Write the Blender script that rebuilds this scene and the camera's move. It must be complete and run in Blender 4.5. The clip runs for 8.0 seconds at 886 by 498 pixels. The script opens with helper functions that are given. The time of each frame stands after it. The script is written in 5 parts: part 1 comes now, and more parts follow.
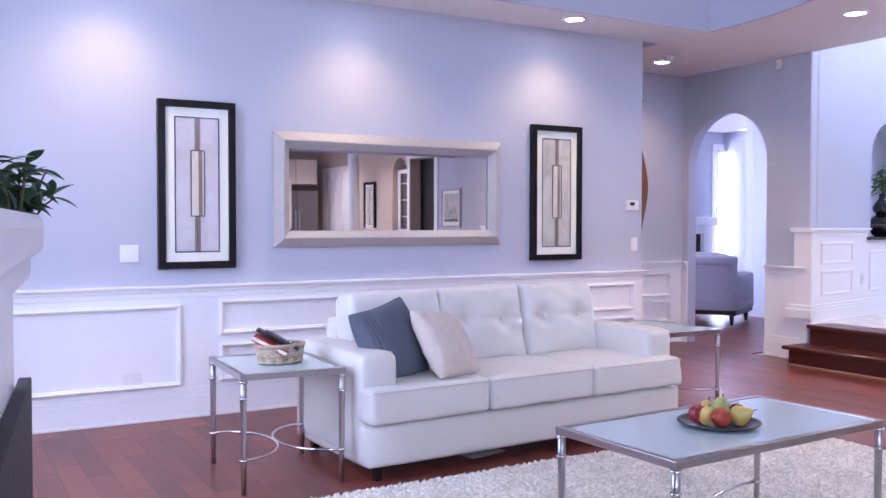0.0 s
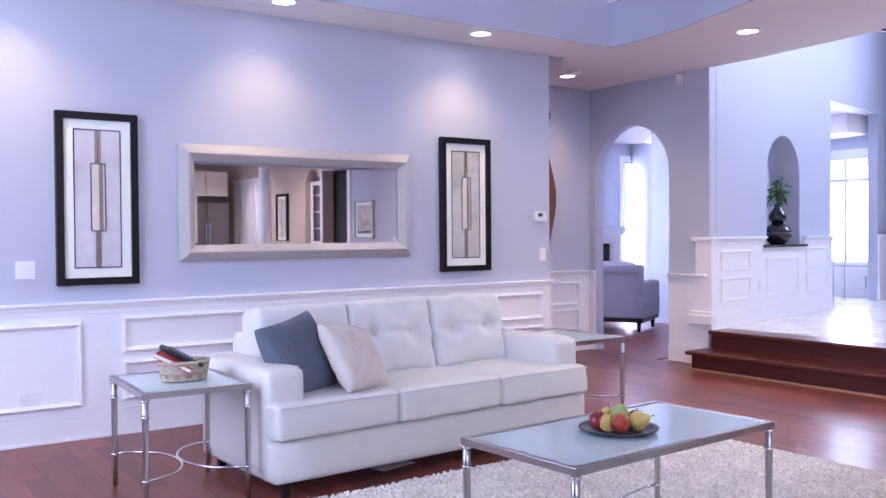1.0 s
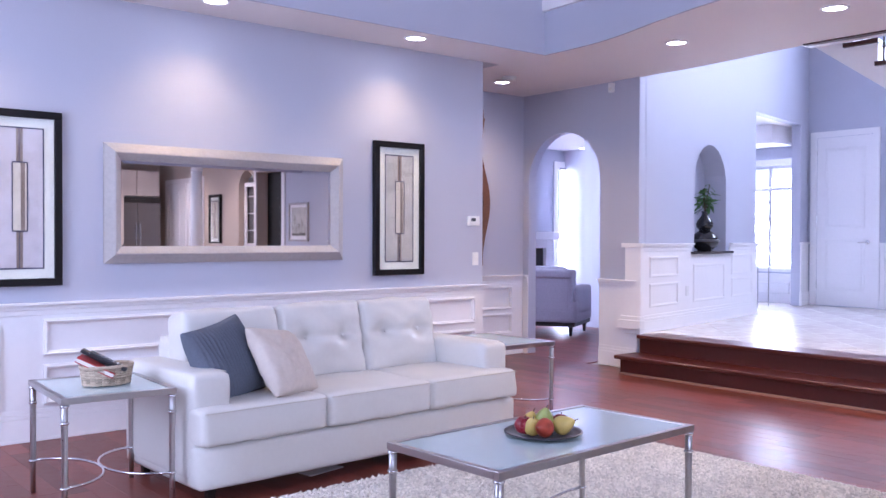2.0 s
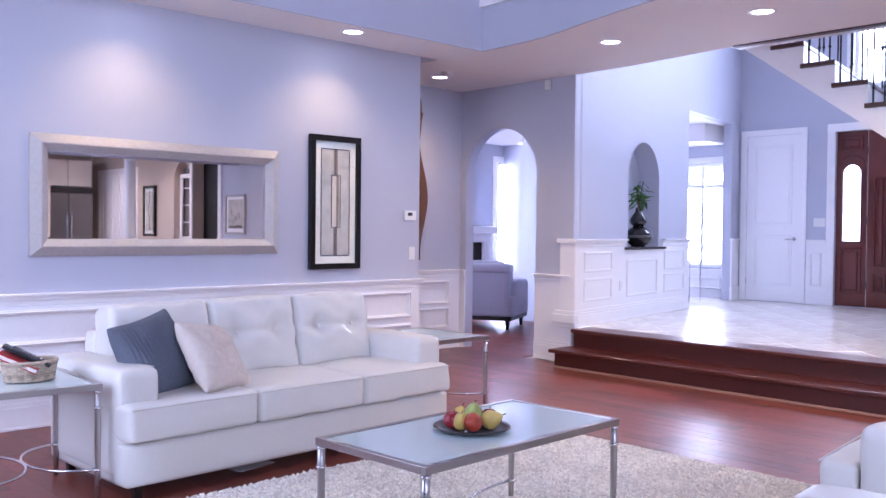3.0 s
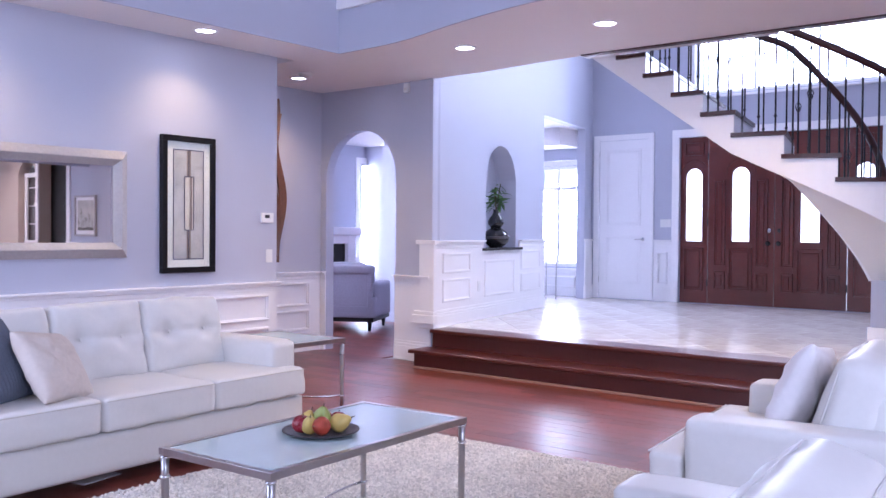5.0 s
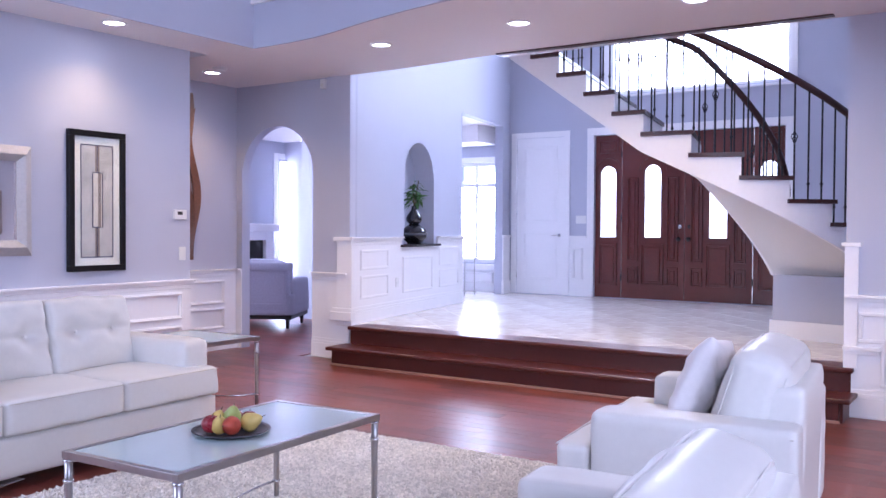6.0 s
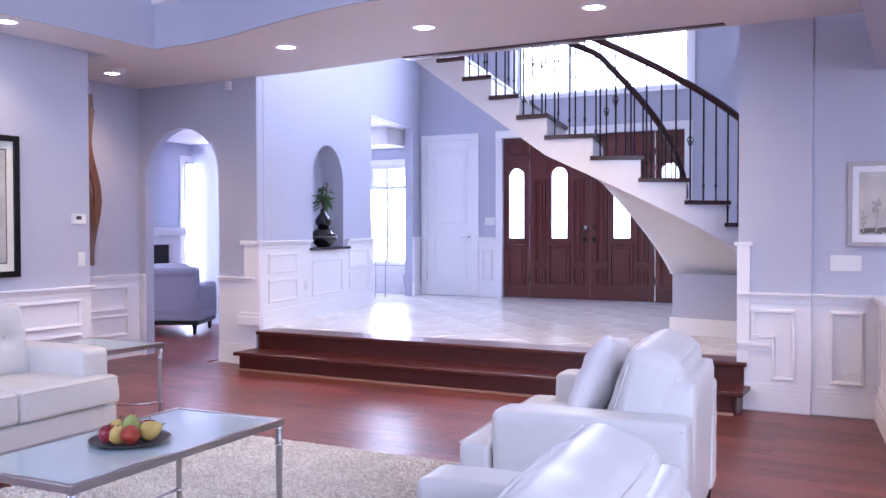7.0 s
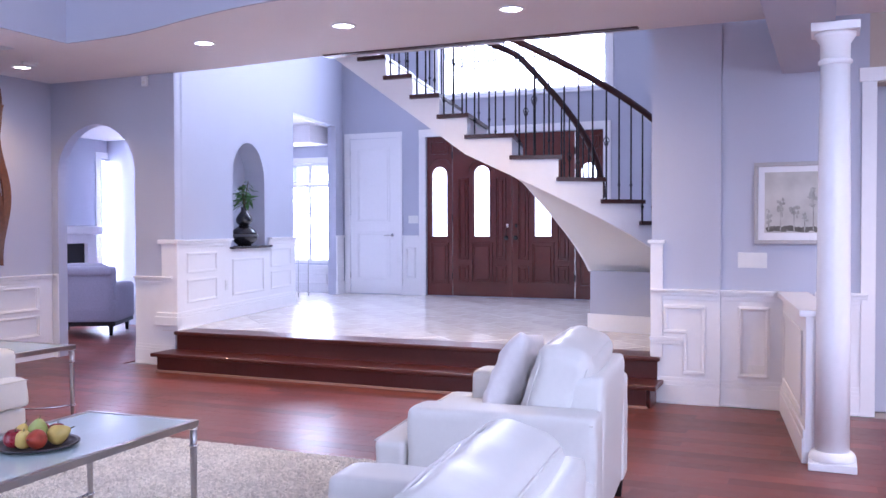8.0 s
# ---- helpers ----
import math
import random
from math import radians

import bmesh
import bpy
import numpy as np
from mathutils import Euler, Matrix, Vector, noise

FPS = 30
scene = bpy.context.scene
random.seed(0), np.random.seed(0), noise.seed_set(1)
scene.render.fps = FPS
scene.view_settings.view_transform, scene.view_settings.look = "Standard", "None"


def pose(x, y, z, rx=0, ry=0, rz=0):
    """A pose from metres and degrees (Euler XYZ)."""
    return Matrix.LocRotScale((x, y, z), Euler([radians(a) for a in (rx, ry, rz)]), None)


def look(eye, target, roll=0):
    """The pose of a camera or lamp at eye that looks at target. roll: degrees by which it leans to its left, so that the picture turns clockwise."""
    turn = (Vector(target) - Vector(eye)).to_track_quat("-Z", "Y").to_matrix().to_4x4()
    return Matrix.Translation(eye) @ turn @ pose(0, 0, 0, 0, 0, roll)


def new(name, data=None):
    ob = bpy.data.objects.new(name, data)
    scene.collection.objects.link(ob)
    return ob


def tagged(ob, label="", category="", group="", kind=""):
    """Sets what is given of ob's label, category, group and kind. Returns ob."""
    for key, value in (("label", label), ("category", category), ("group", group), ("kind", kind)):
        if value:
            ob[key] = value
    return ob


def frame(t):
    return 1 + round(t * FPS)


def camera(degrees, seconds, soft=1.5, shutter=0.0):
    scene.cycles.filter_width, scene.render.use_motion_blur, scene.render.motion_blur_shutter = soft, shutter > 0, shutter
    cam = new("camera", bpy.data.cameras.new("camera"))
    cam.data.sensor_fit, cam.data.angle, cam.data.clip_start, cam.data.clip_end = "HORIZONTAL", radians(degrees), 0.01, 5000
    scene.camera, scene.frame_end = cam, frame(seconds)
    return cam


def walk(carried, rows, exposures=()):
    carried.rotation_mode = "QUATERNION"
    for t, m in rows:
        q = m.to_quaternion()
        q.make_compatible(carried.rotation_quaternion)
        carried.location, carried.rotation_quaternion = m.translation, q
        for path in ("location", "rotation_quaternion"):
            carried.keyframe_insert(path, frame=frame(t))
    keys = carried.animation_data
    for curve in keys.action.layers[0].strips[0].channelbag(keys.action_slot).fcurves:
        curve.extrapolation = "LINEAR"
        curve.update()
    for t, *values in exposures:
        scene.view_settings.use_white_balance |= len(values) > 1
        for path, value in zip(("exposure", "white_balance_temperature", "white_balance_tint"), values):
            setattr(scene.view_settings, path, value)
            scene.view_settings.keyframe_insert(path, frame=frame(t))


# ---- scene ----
cam = camera(52.62, 8.0)
PATH = [
    (0.0, -0.0004, 0.0032, 1.3264, -1.610, -0.049, -30.053),
    (0.5, 0.0170, -0.0201, 1.3316, -1.320, -0.087, -32.447),
    (1.0, 0.0328, -0.0436, 1.3370, -0.943, 0.451, -35.382),
    (1.5, 0.0443, -0.0591, 1.3408, -0.708, 0.208, -37.517),
    (3.0, 0.0820, -0.1199, 1.3590, -1.178, -0.596, -43.095),
    (3.5, 0.0893, -0.1440, 1.3631, -1.173, -0.633, -45.132),
    (4.0, 0.0961, -0.1650, 1.3640, -1.018, -0.364, -47.408),
    (4.5, 0.1007, -0.1910, 1.3713, -0.988, -0.392, -49.378),
    (6.0, 0.1122, -0.2702, 1.3871, -1.329, -0.351, -56.502),
    (6.5, 0.1097, -0.3014, 1.3904, -1.270, -0.225, -59.184),
    (7.0, 0.1068, -0.3330, 1.3940, -1.203, 0.095, -62.013),
    (7.5, 0.1021, -0.3605, 1.3994, -1.239, 0.096, -64.620),
    (8.0, 0.0975, -0.3937, 1.4000, -1.352, 0.160, -66.694),
]
EXPOSURE, KELVIN, TINT = 0.78, 5270, 25
walk(cam, [(t, pose(x, y, z, 90 + pitch, roll, yaw)) for t, x, y, z, pitch, roll, yaw in PATH],
     [(0.0, EXPOSURE, KELVIN, TINT), (8.0, EXPOSURE, KELVIN, TINT)])

# ---- sky and light ----
world = bpy.data.worlds.new("world")
scene.world = world
world.use_nodes = True
wn = world.node_tree
sky = wn.nodes.new("ShaderNodeTexSky")
sky.sky_type, sky.sun_disc = "NISHITA", False
sky.sun_elevation, sky.sun_rotation = radians(35), radians(60)
wn.nodes["Background"].inputs["Strength"].default_value = 0.12
wn.links.new(sky.outputs[0], wn.nodes["Background"].inputs[0])
sun = new("sun", bpy.data.lights.new("sun", "SUN"))
sun.data.energy, sun.data.angle, sun.data.color = 1.0, radians(15), (1.0, 0.95, 0.9)
sun.matrix_world = look((30, 20, 30), (0, 0, 0))


def window_light(name, eye, target, w, h, power, color=(0.91, 0.93, 1.0)):
    """An area lamp in a window's opening, seen or added, for the sky's light."""
    ob = new(name, bpy.data.lights.new(name, "AREA"))
    ob.data.shape, ob.data.size, ob.data.size_y = "RECTANGLE", w, h
    ob.data.energy, ob.data.color = power, color
    ob.matrix_world = look(eye, target)
    return ob


def can_lamp(x, y, z, power, size=100, color=(1.0, 0.67, 0.28)):
    ob = new("downlight_lamp", bpy.data.lights.new("downlight_lamp", "SPOT"))
    ob.data.energy, ob.data.color, ob.data.spot_size, ob.data.spot_blend = power, color, radians(size), 0.9
    ob.data.shadow_soft_size = 0.05
    ob.matrix_world = look((x, y, z), (x, y + 0.001, z - 1))
    return ob


WEST_WINDOW = window_light("daylight_lamp", (-0.5, 4.1, 1.9), (5.0, 4.1, 0.7), 2.0, 2.4, 42)
# fill from an added south window, out of view behind the camera
SOUTH_FILL = window_light("daylight_lamp", (1.8, -5.85, 2.9), (2.6, 3.0, 1.8), 4.1, 4.5, 74)
# added fill from the west, out of view, to brighten stair and east wall
WEST_FILL = window_light("daylight_lamp", (-0.5, -3.0, 3.0), (8.0, 1.0, 1.5), 2.9, 3.9, 114)
FOYER_WINDOW = window_light("daylight_lamp", (12.74, 3.77, 4.34), (8.2, 3.5, 2.0), 2.5, 1.85, 112)
LIVING_WINDOW = window_light("daylight_lamp", (12.79, 11.57, 1.5), (12.79, 8.0, 1.4), 0.72, 2.2, 75)
# added fill for the sitting room, hidden from the camera beside the arch
LIVING_FILL = window_light("daylight_lamp", (8.4, 11.57, 1.55), (8.4, 8.0, 1.2), 1.5, 2.0, 95)
DINING_WINDOW = window_light("daylight_lamp", (12.74, 7.36, 1.64), (10.0, 7.2, 1.2), 0.72, 1.5, 40)

# ---- materials ----
MATS = {}


def material(name, color, rough=0.5, metal=0.0, vary=0.06, scale=6.0, bump=0.0, bump_scale=60.0, coat=0.0, island=0.0, spec=0.5, fine=40.0):
    """A surface with colour variation at two scales and fine relief."""
    if name in MATS:
        return MATS[name]
    m = MATS[name] = bpy.data.materials.new(name)
    m.use_nodes = True
    n, l = m.node_tree.nodes, m.node_tree.links
    b = n["Principled BSDF"]
    b.inputs["Roughness"].default_value, b.inputs["Metallic"].default_value = rough, metal
    b.inputs["Coat Weight"].default_value, b.inputs["Coat Roughness"].default_value = coat, 0.08
    b.inputs["Specular IOR Level"].default_value = spec
    co = n.new("ShaderNodeTexCoord")
    big, small = n.new("ShaderNodeTexNoise"), n.new("ShaderNodeTexNoise")
    big.inputs["Scale"].default_value, small.inputs["Scale"].default_value = scale * 0.2, fine
    for t in (big, small):
        t.inputs["Detail"].default_value = 5
        l.new(co.outputs["Object"], t.inputs["Vector"])
    mix = n.new("ShaderNodeMath")
    mix.operation = "ADD"
    l.new(big.outputs[0], mix.inputs[0]), l.new(small.outputs[0], mix.inputs[1])
    ramp = n.new("ShaderNodeMapRange")
    ramp.inputs["From Min"].default_value, ramp.inputs["From Max"].default_value = 0.6, 1.4
    ramp.inputs["To Min"].default_value, ramp.inputs["To Max"].default_value = 1 - vary, 1 + vary
    l.new(mix.outputs[0], ramp.inputs["Value"])
    mul = n.new("ShaderNodeMixRGB")
    mul.blend_type, mul.inputs["Fac"].default_value = "MULTIPLY", 1.0
    mul.inputs["Color1"].default_value = (*color, 1)
    last = ramp.outputs[0]
    if island:
        info, r2, m2 = n.new("ShaderNodeObjectInfo"), n.new("ShaderNodeMapRange"), n.new("ShaderNodeMath")
        geo, add = n.new("ShaderNodeNewGeometry"), n.new("ShaderNodeMath")
        l.new(info.outputs["Random"], add.inputs[0]), l.new(geo.outputs["Random Per Island"], add.inputs[1])
        wrap = n.new("ShaderNodeMath")
        wrap.operation = "FRACT"
        l.new(add.outputs[0], wrap.inputs[0])
        r2.inputs["To Min"].default_value, r2.inputs["To Max"].default_value = 1 - island, 1 + island
        l.new(wrap.outputs[0], r2.inputs["Value"])
        m2.operation = "MULTIPLY"
        l.new(r2.outputs[0], m2.inputs[0]), l.new(last, m2.inputs[1])
        last = m2.outputs[0]
    l.new(last, mul.inputs["Color2"])
    l.new(mul.outputs[0], b.inputs["Base Color"])
    if bump:
        bn, bt = n.new("ShaderNodeBump"), n.new("ShaderNodeTexNoise")
        bt.inputs["Scale"].default_value, bt.inputs["Detail"].default_value = bump_scale, 4
        bn.inputs["Strength"].default_value, bn.inputs["Distance"].default_value = bump, 0.01
        l.new(co.outputs["Object"], bt.inputs["Vector"]), l.new(bt.outputs[0], bn.inputs["Height"])
        l.new(bn.outputs[0], b.inputs["Normal"])
    rr = n.new("ShaderNodeMapRange")
    rr.inputs["To Min"].default_value, rr.inputs["To Max"].default_value = max(0.02, rough * 0.8), min(1, rough * 1.2)
    l.new(small.outputs[0], rr.inputs["Value"]), l.new(rr.outputs[0], b.inputs["Roughness"])
    return m


def glow(name, color, strength):
    m = MATS[name] = bpy.data.materials.new(name)
    m.use_nodes = True
    b = m.node_tree.nodes["Principled BSDF"]
    b.inputs["Base Color"].default_value = (0.8, 0.8, 0.8, 1)
    b.inputs["Emission Color"].default_value, b.inputs["Emission Strength"].default_value = (*color, 1), strength
    return m


def glass(name, color=(0.95, 0.98, 0.98), rough=0.02, ior=1.45):
    m = MATS[name] = bpy.data.materials.new(name)
    m.use_nodes = True
    b = m.node_tree.nodes["Principled BSDF"]
    b.inputs["Base Color"].default_value = (*color, 1)
    b.inputs["Transmission Weight"].default_value = 1.0
    b.inputs["Roughness"].default_value, b.inputs["IOR"].default_value = rough, ior
    return m


WALL = material("wall_paint", (0.49, 0.505, 0.605), 0.55, vary=0.025, bump=0.05, bump_scale=220, fine=90)
GREYWALL = material("kitchen_paint", (0.52, 0.44, 0.38), 0.6, vary=0.03, bump=0.05, bump_scale=220)
TRIM = material("trim_paint", (0.87, 0.86, 0.88), 0.32, vary=0.02, fine=25)
CEIL = material("ceiling_paint", (0.86, 0.83, 0.84), 0.8, vary=0.02, bump=0.04, bump_scale=150)
WOOD = material("floor_wood", (0.165, 0.040, 0.027), 0.36, vary=0.14, scale=12, coat=0.04, island=0.33, fine=14)
STEPWOOD = material("step_wood", (0.075, 0.013, 0.009), 0.36, vary=0.16, scale=10, coat=0.08, fine=40)
DOORWOOD = material("door_wood", (0.115, 0.016, 0.009), 0.33, vary=0.3, scale=12, coat=0.2, fine=45)
DARKWOOD = material("handrail_wood", (0.045, 0.011, 0.009), 0.36, vary=0.2, coat=0.05)
MARBLE = material("marble_tile", (0.78, 0.73, 0.68), 0.19, vary=0.14, scale=9, coat=0.12, island=0.05, fine=9)
GROUT = material("grout", (0.42, 0.38, 0.35), 0.8, vary=0.1)
LEATHER = material("white_leather", (0.68, 0.665, 0.635), 0.40, vary=0.03, bump=0.12, bump_scale=14, coat=0.06)
SEAM = material("leather_seam", (0.55, 0.52, 0.46), 0.6)
SUEDE = material("grey_suede", (0.42, 0.40, 0.46), 0.85, vary=0.12, bump=0.1, bump_scale=120)
BLUEKNIT = material("blue_knit", (0.115, 0.13, 0.17), 0.95, vary=0.2, bump=0.4, bump_scale=150, fine=120)
BEIGE = material("beige_fabric", (0.60, 0.53, 0.47), 0.9, vary=0.08, bump=0.2, bump_scale=200)
WHITEFAB = material("white_fabric", (0.80, 0.77, 0.78), 0.9, vary=0.05, bump=0.2, bump_scale=200)
STEEL = material("brushed_nickel", (0.48, 0.46, 0.46), 0.3, 1.0, vary=0.06)
CHROME = material("chrome", (0.75, 0.75, 0.77), 0.12, 1.0, vary=0.02)
SILVER = material("silver_leaf", (0.46, 0.44, 0.44), 0.62, 0.3, vary=0.12, bump=0.05)
BLACK = material("black_lacquer", (0.006, 0.005, 0.006), 0.35, vary=0.2, spec=0.25)
BLACKMATT = material("black_matt", (0.015, 0.014, 0.014), 0.6, vary=0.2)
IRON = material("wrought_iron", (0.012, 0.011, 0.015), 0.45, 0.3, vary=0.2)
MATTE = material("picture_mat", (0.74, 0.72, 0.68), 0.8, vary=0.02)
INK = material("picture_line", (0.04, 0.04, 0.10), 0.7)
ARTA = material("art_wash", (0.50, 0.46, 0.52), 0.6, vary=0.2, scale=10, fine=12)
ARTB = material("art_brown", (0.20, 0.15, 0.13), 0.6, vary=0.35, scale=14, fine=16)
ARTC = material("art_warm", (0.56, 0.50, 0.44), 0.6, vary=0.2, scale=12, fine=14)
PLASTIC = material("white_plastic", (0.80, 0.80, 0.80), 0.35, vary=0.01)
DARKPLASTIC = material("dark_plastic", (0.03, 0.03, 0.035), 0.35)
RUGMAT = material("rug_wool", (0.73, 0.69, 0.625), 0.95, vary=0.16, scale=20, island=0.2, fine=60)
WICKER = material("wicker", (0.44, 0.36, 0.27), 0.7, vary=0.25, island=0.3)
RED = material("red_cover", (0.42, 0.02, 0.02), 0.35, vary=0.1)
FROST = material("frosted_glass_top", (0.60, 0.73, 0.74), 0.12, vary=0.02, coat=0.5)
PLATEMAT = material("pewter_plate", (0.06, 0.055, 0.06), 0.4, 0.5, vary=0.15)
APPLERED = material("red_apple", (0.26, 0.02, 0.03), 0.28, vary=0.45, scale=40, fine=25)
PEARYEL = material("yellow_fruit", (0.60, 0.44, 0.12), 0.4, vary=0.2, scale=40, fine=25)
PEARGRN = material("green_fruit", (0.36, 0.42, 0.12), 0.4, vary=0.2, scale=40, fine=25)
PEARRED = material("red_pear", (0.40, 0.06, 0.03), 0.35, vary=0.5, scale=40, fine=22)
LEAF = material("leaf", (0.035, 0.085, 0.03), 0.45, vary=0.3, island=0.4)
FRESHLEAF = material("fresh_leaf", (0.075, 0.19, 0.05), 0.4, vary=0.3, island=0.35)
STEM = material("stem", (0.10, 0.08, 0.04), 0.7)
GLAZE = material("black_glaze", (0.012, 0.012, 0.016), 0.12, vary=0.1, coat=0.5)
SCULPT = material("carved_wood", (0.13, 0.046, 0.021), 0.4, vary=0.3, scale=14, coat=0.2)
GREYWOOD = material("dark_foot", (0.012, 0.009, 0.008), 0.4, vary=0.2)
STAINLESS = material("stainless_steel", (0.22, 0.21, 0.21), 0.35, 1.0, vary=0.05)
CABINET = material("cabinet_paint", (0.72, 0.68, 0.62), 0.4, vary=0.03)
SHEER = bpy.data.materials.new("sheer_curtain")
SHEER.use_nodes = True
sn = SHEER.node_tree
sheer_mix, sheer_tr, sheer_tl = sn.nodes.new("ShaderNodeMixShader"), sn.nodes.new("ShaderNodeBsdfTransparent"), sn.nodes.new("ShaderNodeBsdfTranslucent")
sheer_mix.inputs[0].default_value = 0.45
sheer_tl.inputs[0].default_value = (0.92, 0.92, 0.95, 1)
sn.links.new(sheer_tr.outputs[0], sheer_mix.inputs[1]), sn.links.new(sheer_tl.outputs[0], sheer_mix.inputs[2])
sn.links.new(sheer_mix.outputs[0], sn.nodes["Material Output"].inputs[0])
CANGLOW = glow("lamp_lens", (1.0, 0.93, 0.85), 14.0)
DAYGLOW = glow("daylight_backdrop", (0.93, 0.97, 1.0), 2.0)
CLEAR = glass("clear_glass")
RIPPLE = glass("rippled_glass", (0.95, 0.96, 0.97), 0.12)
MIRROR = material("mirror_silver", (0.77, 0.74, 0.72), 0.01, 1.0, vary=0.0)


# ---- builders ----
def thing(name, label, category, group="", kind="", m=None):
    ob = new(name)
    ob.empty_display_size = 0.1
    tagged(ob, label, category, group, kind)
    if m is not None:
        ob.matrix_world = m
    return ob


def mesh_of(name, bm, mat, smooth=False):
    me = bpy.data.meshes.new(name)
    bmesh.ops.recalc_face_normals(bm, faces=bm.faces)
    if smooth:
        for f in bm.faces:
            f.smooth = True
    bm.to_mesh(me)
    bm.free()
    me.materials.append(mat)
    return me


def part(name, bm, mat, parent=None, label="", smooth=False, m=None):
    """Links a bmesh as one mesh under a thing or a part."""
    ob = new(name, mesh_of(name, bm, mat, smooth))
    ob.parent = parent
    if m is not None:
        ob.matrix_local = m
    if label:
        ob["label"] = label
    return ob


def structure(name, bm, mat, label, category):
    return tagged(part(name, bm, mat), label, category, kind="structure")


def box(x0, y0, z0, x1, y1, z1, bev=0.0, bm=None, seg=2):
    bm2 = bmesh.new()
    bmesh.ops.create_cube(bm2, size=1)
    for v in bm2.verts:
        v.co = Vector(((x0 + x1) / 2 + v.co.x * abs(x1 - x0), (y0 + y1) / 2 + v.co.y * abs(y1 - y0), (z0 + z1) / 2 + v.co.z * abs(z1 - z0)))
    if bev:
        bmesh.ops.bevel(bm2, geom=bm2.edges[:], offset=bev, segments=seg, affect="EDGES", profile=0.6)
    return merge(bm, bm2)


def merge(bm, bm2):
    if bm is None:
        return bm2
    me = bpy.data.meshes.new("tmp")
    bm2.to_mesh(me)
    bm2.free()
    bm.from_mesh(me)
    bpy.data.meshes.remove(me)
    return bm


def rounded(w, d, h, r, n=8, puff=0.0, m=None, bm=None, dimples=(), sag=0.0, crease=None, wrinkle=0.0, seed=0.0):
    """An upholstered block: rounded edges, a puffed face, dimples at (x, z) on its front (-y)."""
    b = bmesh.new()
    bmesh.ops.create_cube(b, size=2)
    bmesh.ops.subdivide_edges(b, edges=b.edges[:], cuts=n, use_grid_fill=True)
    half = Vector((w / 2, d / 2, h / 2))
    for v in b.verts:
        s = Vector((math.sin(c * math.pi / 2) * 0.35 + c * 0.65 for c in v.co))
        u = s.copy()
        p = Vector((s.x * half.x, s.y * half.y, s.z * half.z))
        q = Vector((max(-half[i] + r, min(half[i] - r, p[i])) for i in range(3)))
        e = p - q
        p = q + e.normalized() * r if e.length > 1e-9 else p
        if puff:
            k = [(1 - u.y * u.y) * (1 - u.z * u.z), (1 - u.x * u.x) * (1 - u.z * u.z), (1 - u.x * u.x) * (1 - u.y * u.y)]
            for i in range(3):
                pf = puff[i] if isinstance(puff, tuple) else puff
                p[i] += math.copysign(pf * k[i], u[i]) if abs(u[i]) > 0.2 else 0
        for dx, dz, depth, rad in dimples:
            if u.y < -0.3:
                g = math.exp(-((p.x - dx) ** 2 + (p.z - dz) ** 2) / rad ** 2)
                p.y += depth * g
        if crease and u.y < -0.3:
            p.y += crease[1] * math.exp(-((p.z - crease[0]) / crease[2]) ** 2) * (1 - u.x ** 6)
        if wrinkle:
            p += Vector((u.x ** 3, u.y ** 3, u.z ** 3)) * wrinkle * noise.noise(Vector((p.x * 7 + p.z * 5 + seed, p.y * 6 + seed, p.z * 9 - p.x * 4)))
        if sag:
            p.z += sag * math.sin(7 * p.x + 3 * p.y)
        v.co = p
    if m is not None:
        b.transform(m)
    return merge(bm, b)


def edge_piping(w, d, h, r, m, parent, mat):
    """Welts round the front and back edges of a boxed cushion."""
    x, z, c = w / 2 - r * 0.25, h / 2 - r * 0.25, r * 1.1
    for y in (-d / 2 + r * 0.25, d / 2 - r * 0.25):
        pts = []
        for cx, cz, a0 in ((x - c, z - c, 0), (-x + c, z - c, 90), (-x + c, -z + c, 180), (x - c, -z + c, 270)):
            pts += [(cx + c * math.cos(radians(a0 + q * 22.5)), y, cz + c * math.sin(radians(a0 + q * 22.5))) for q in range(5)]
        b = tube([m @ Vector(p) for p in pts], 0.005, 6, closed=True)
        part("piping", b, mat, parent, smooth=True)


def tube(points, r, seg=8, bm=None, closed=False, radii=None):
    """A round bar along points."""
    b = bmesh.new()
    pts = [Vector(p) for p in points]
    rings = []
    for i, p in enumerate(pts):
        a = pts[(i - 1) % len(pts)] if (i or closed) else p
        c = pts[(i + 1) % len(pts)] if (i < len(pts) - 1 or closed) else p
        t = (c - a).normalized()
        up = Vector((0, 0, 1)) if abs(t.z) < 0.9 else Vector((1, 0, 0))
        s = t.cross(up).normalized()
        u = s.cross(t)
        rad = radii[i] if radii else r
        rings.append([b.verts.new(p + (s * math.cos(k * math.tau / seg) + u * math.sin(k * math.tau / seg)) * rad) for k in range(seg)])
    for i in range(len(rings) - (0 if closed else 1)):
        A, B = rings[i], rings[(i + 1) % len(rings)]
        for k in range(seg):
            b.faces.new((A[k], A[(k + 1) % seg], B[(k + 1) % seg], B[k]))
    if not closed:
        b.faces.new(rings[0]), b.faces.new(rings[-1][::-1])
    return merge(bm, b)


def lathe(profile, seg=24, bm=None, m=None):
    """A turned form from (radius, z) pairs."""
    b = bmesh.new()
    rings = [[b.verts.new((max(r, 1e-4) * math.cos(k * math.tau / seg), max(r, 1e-4) * math.sin(k * math.tau / seg), z)) for k in range(seg)] for r, z in profile]
    for A, B in zip(rings, rings[1:]):
        for k in range(seg):
            b.faces.new((A[k], A[(k + 1) % seg], B[(k + 1) % seg], B[k]))
    b.faces.new(rings[0][::-1]), b.faces.new(rings[-1])
    if m is not None:
        b.transform(m)
    return merge(bm, b)


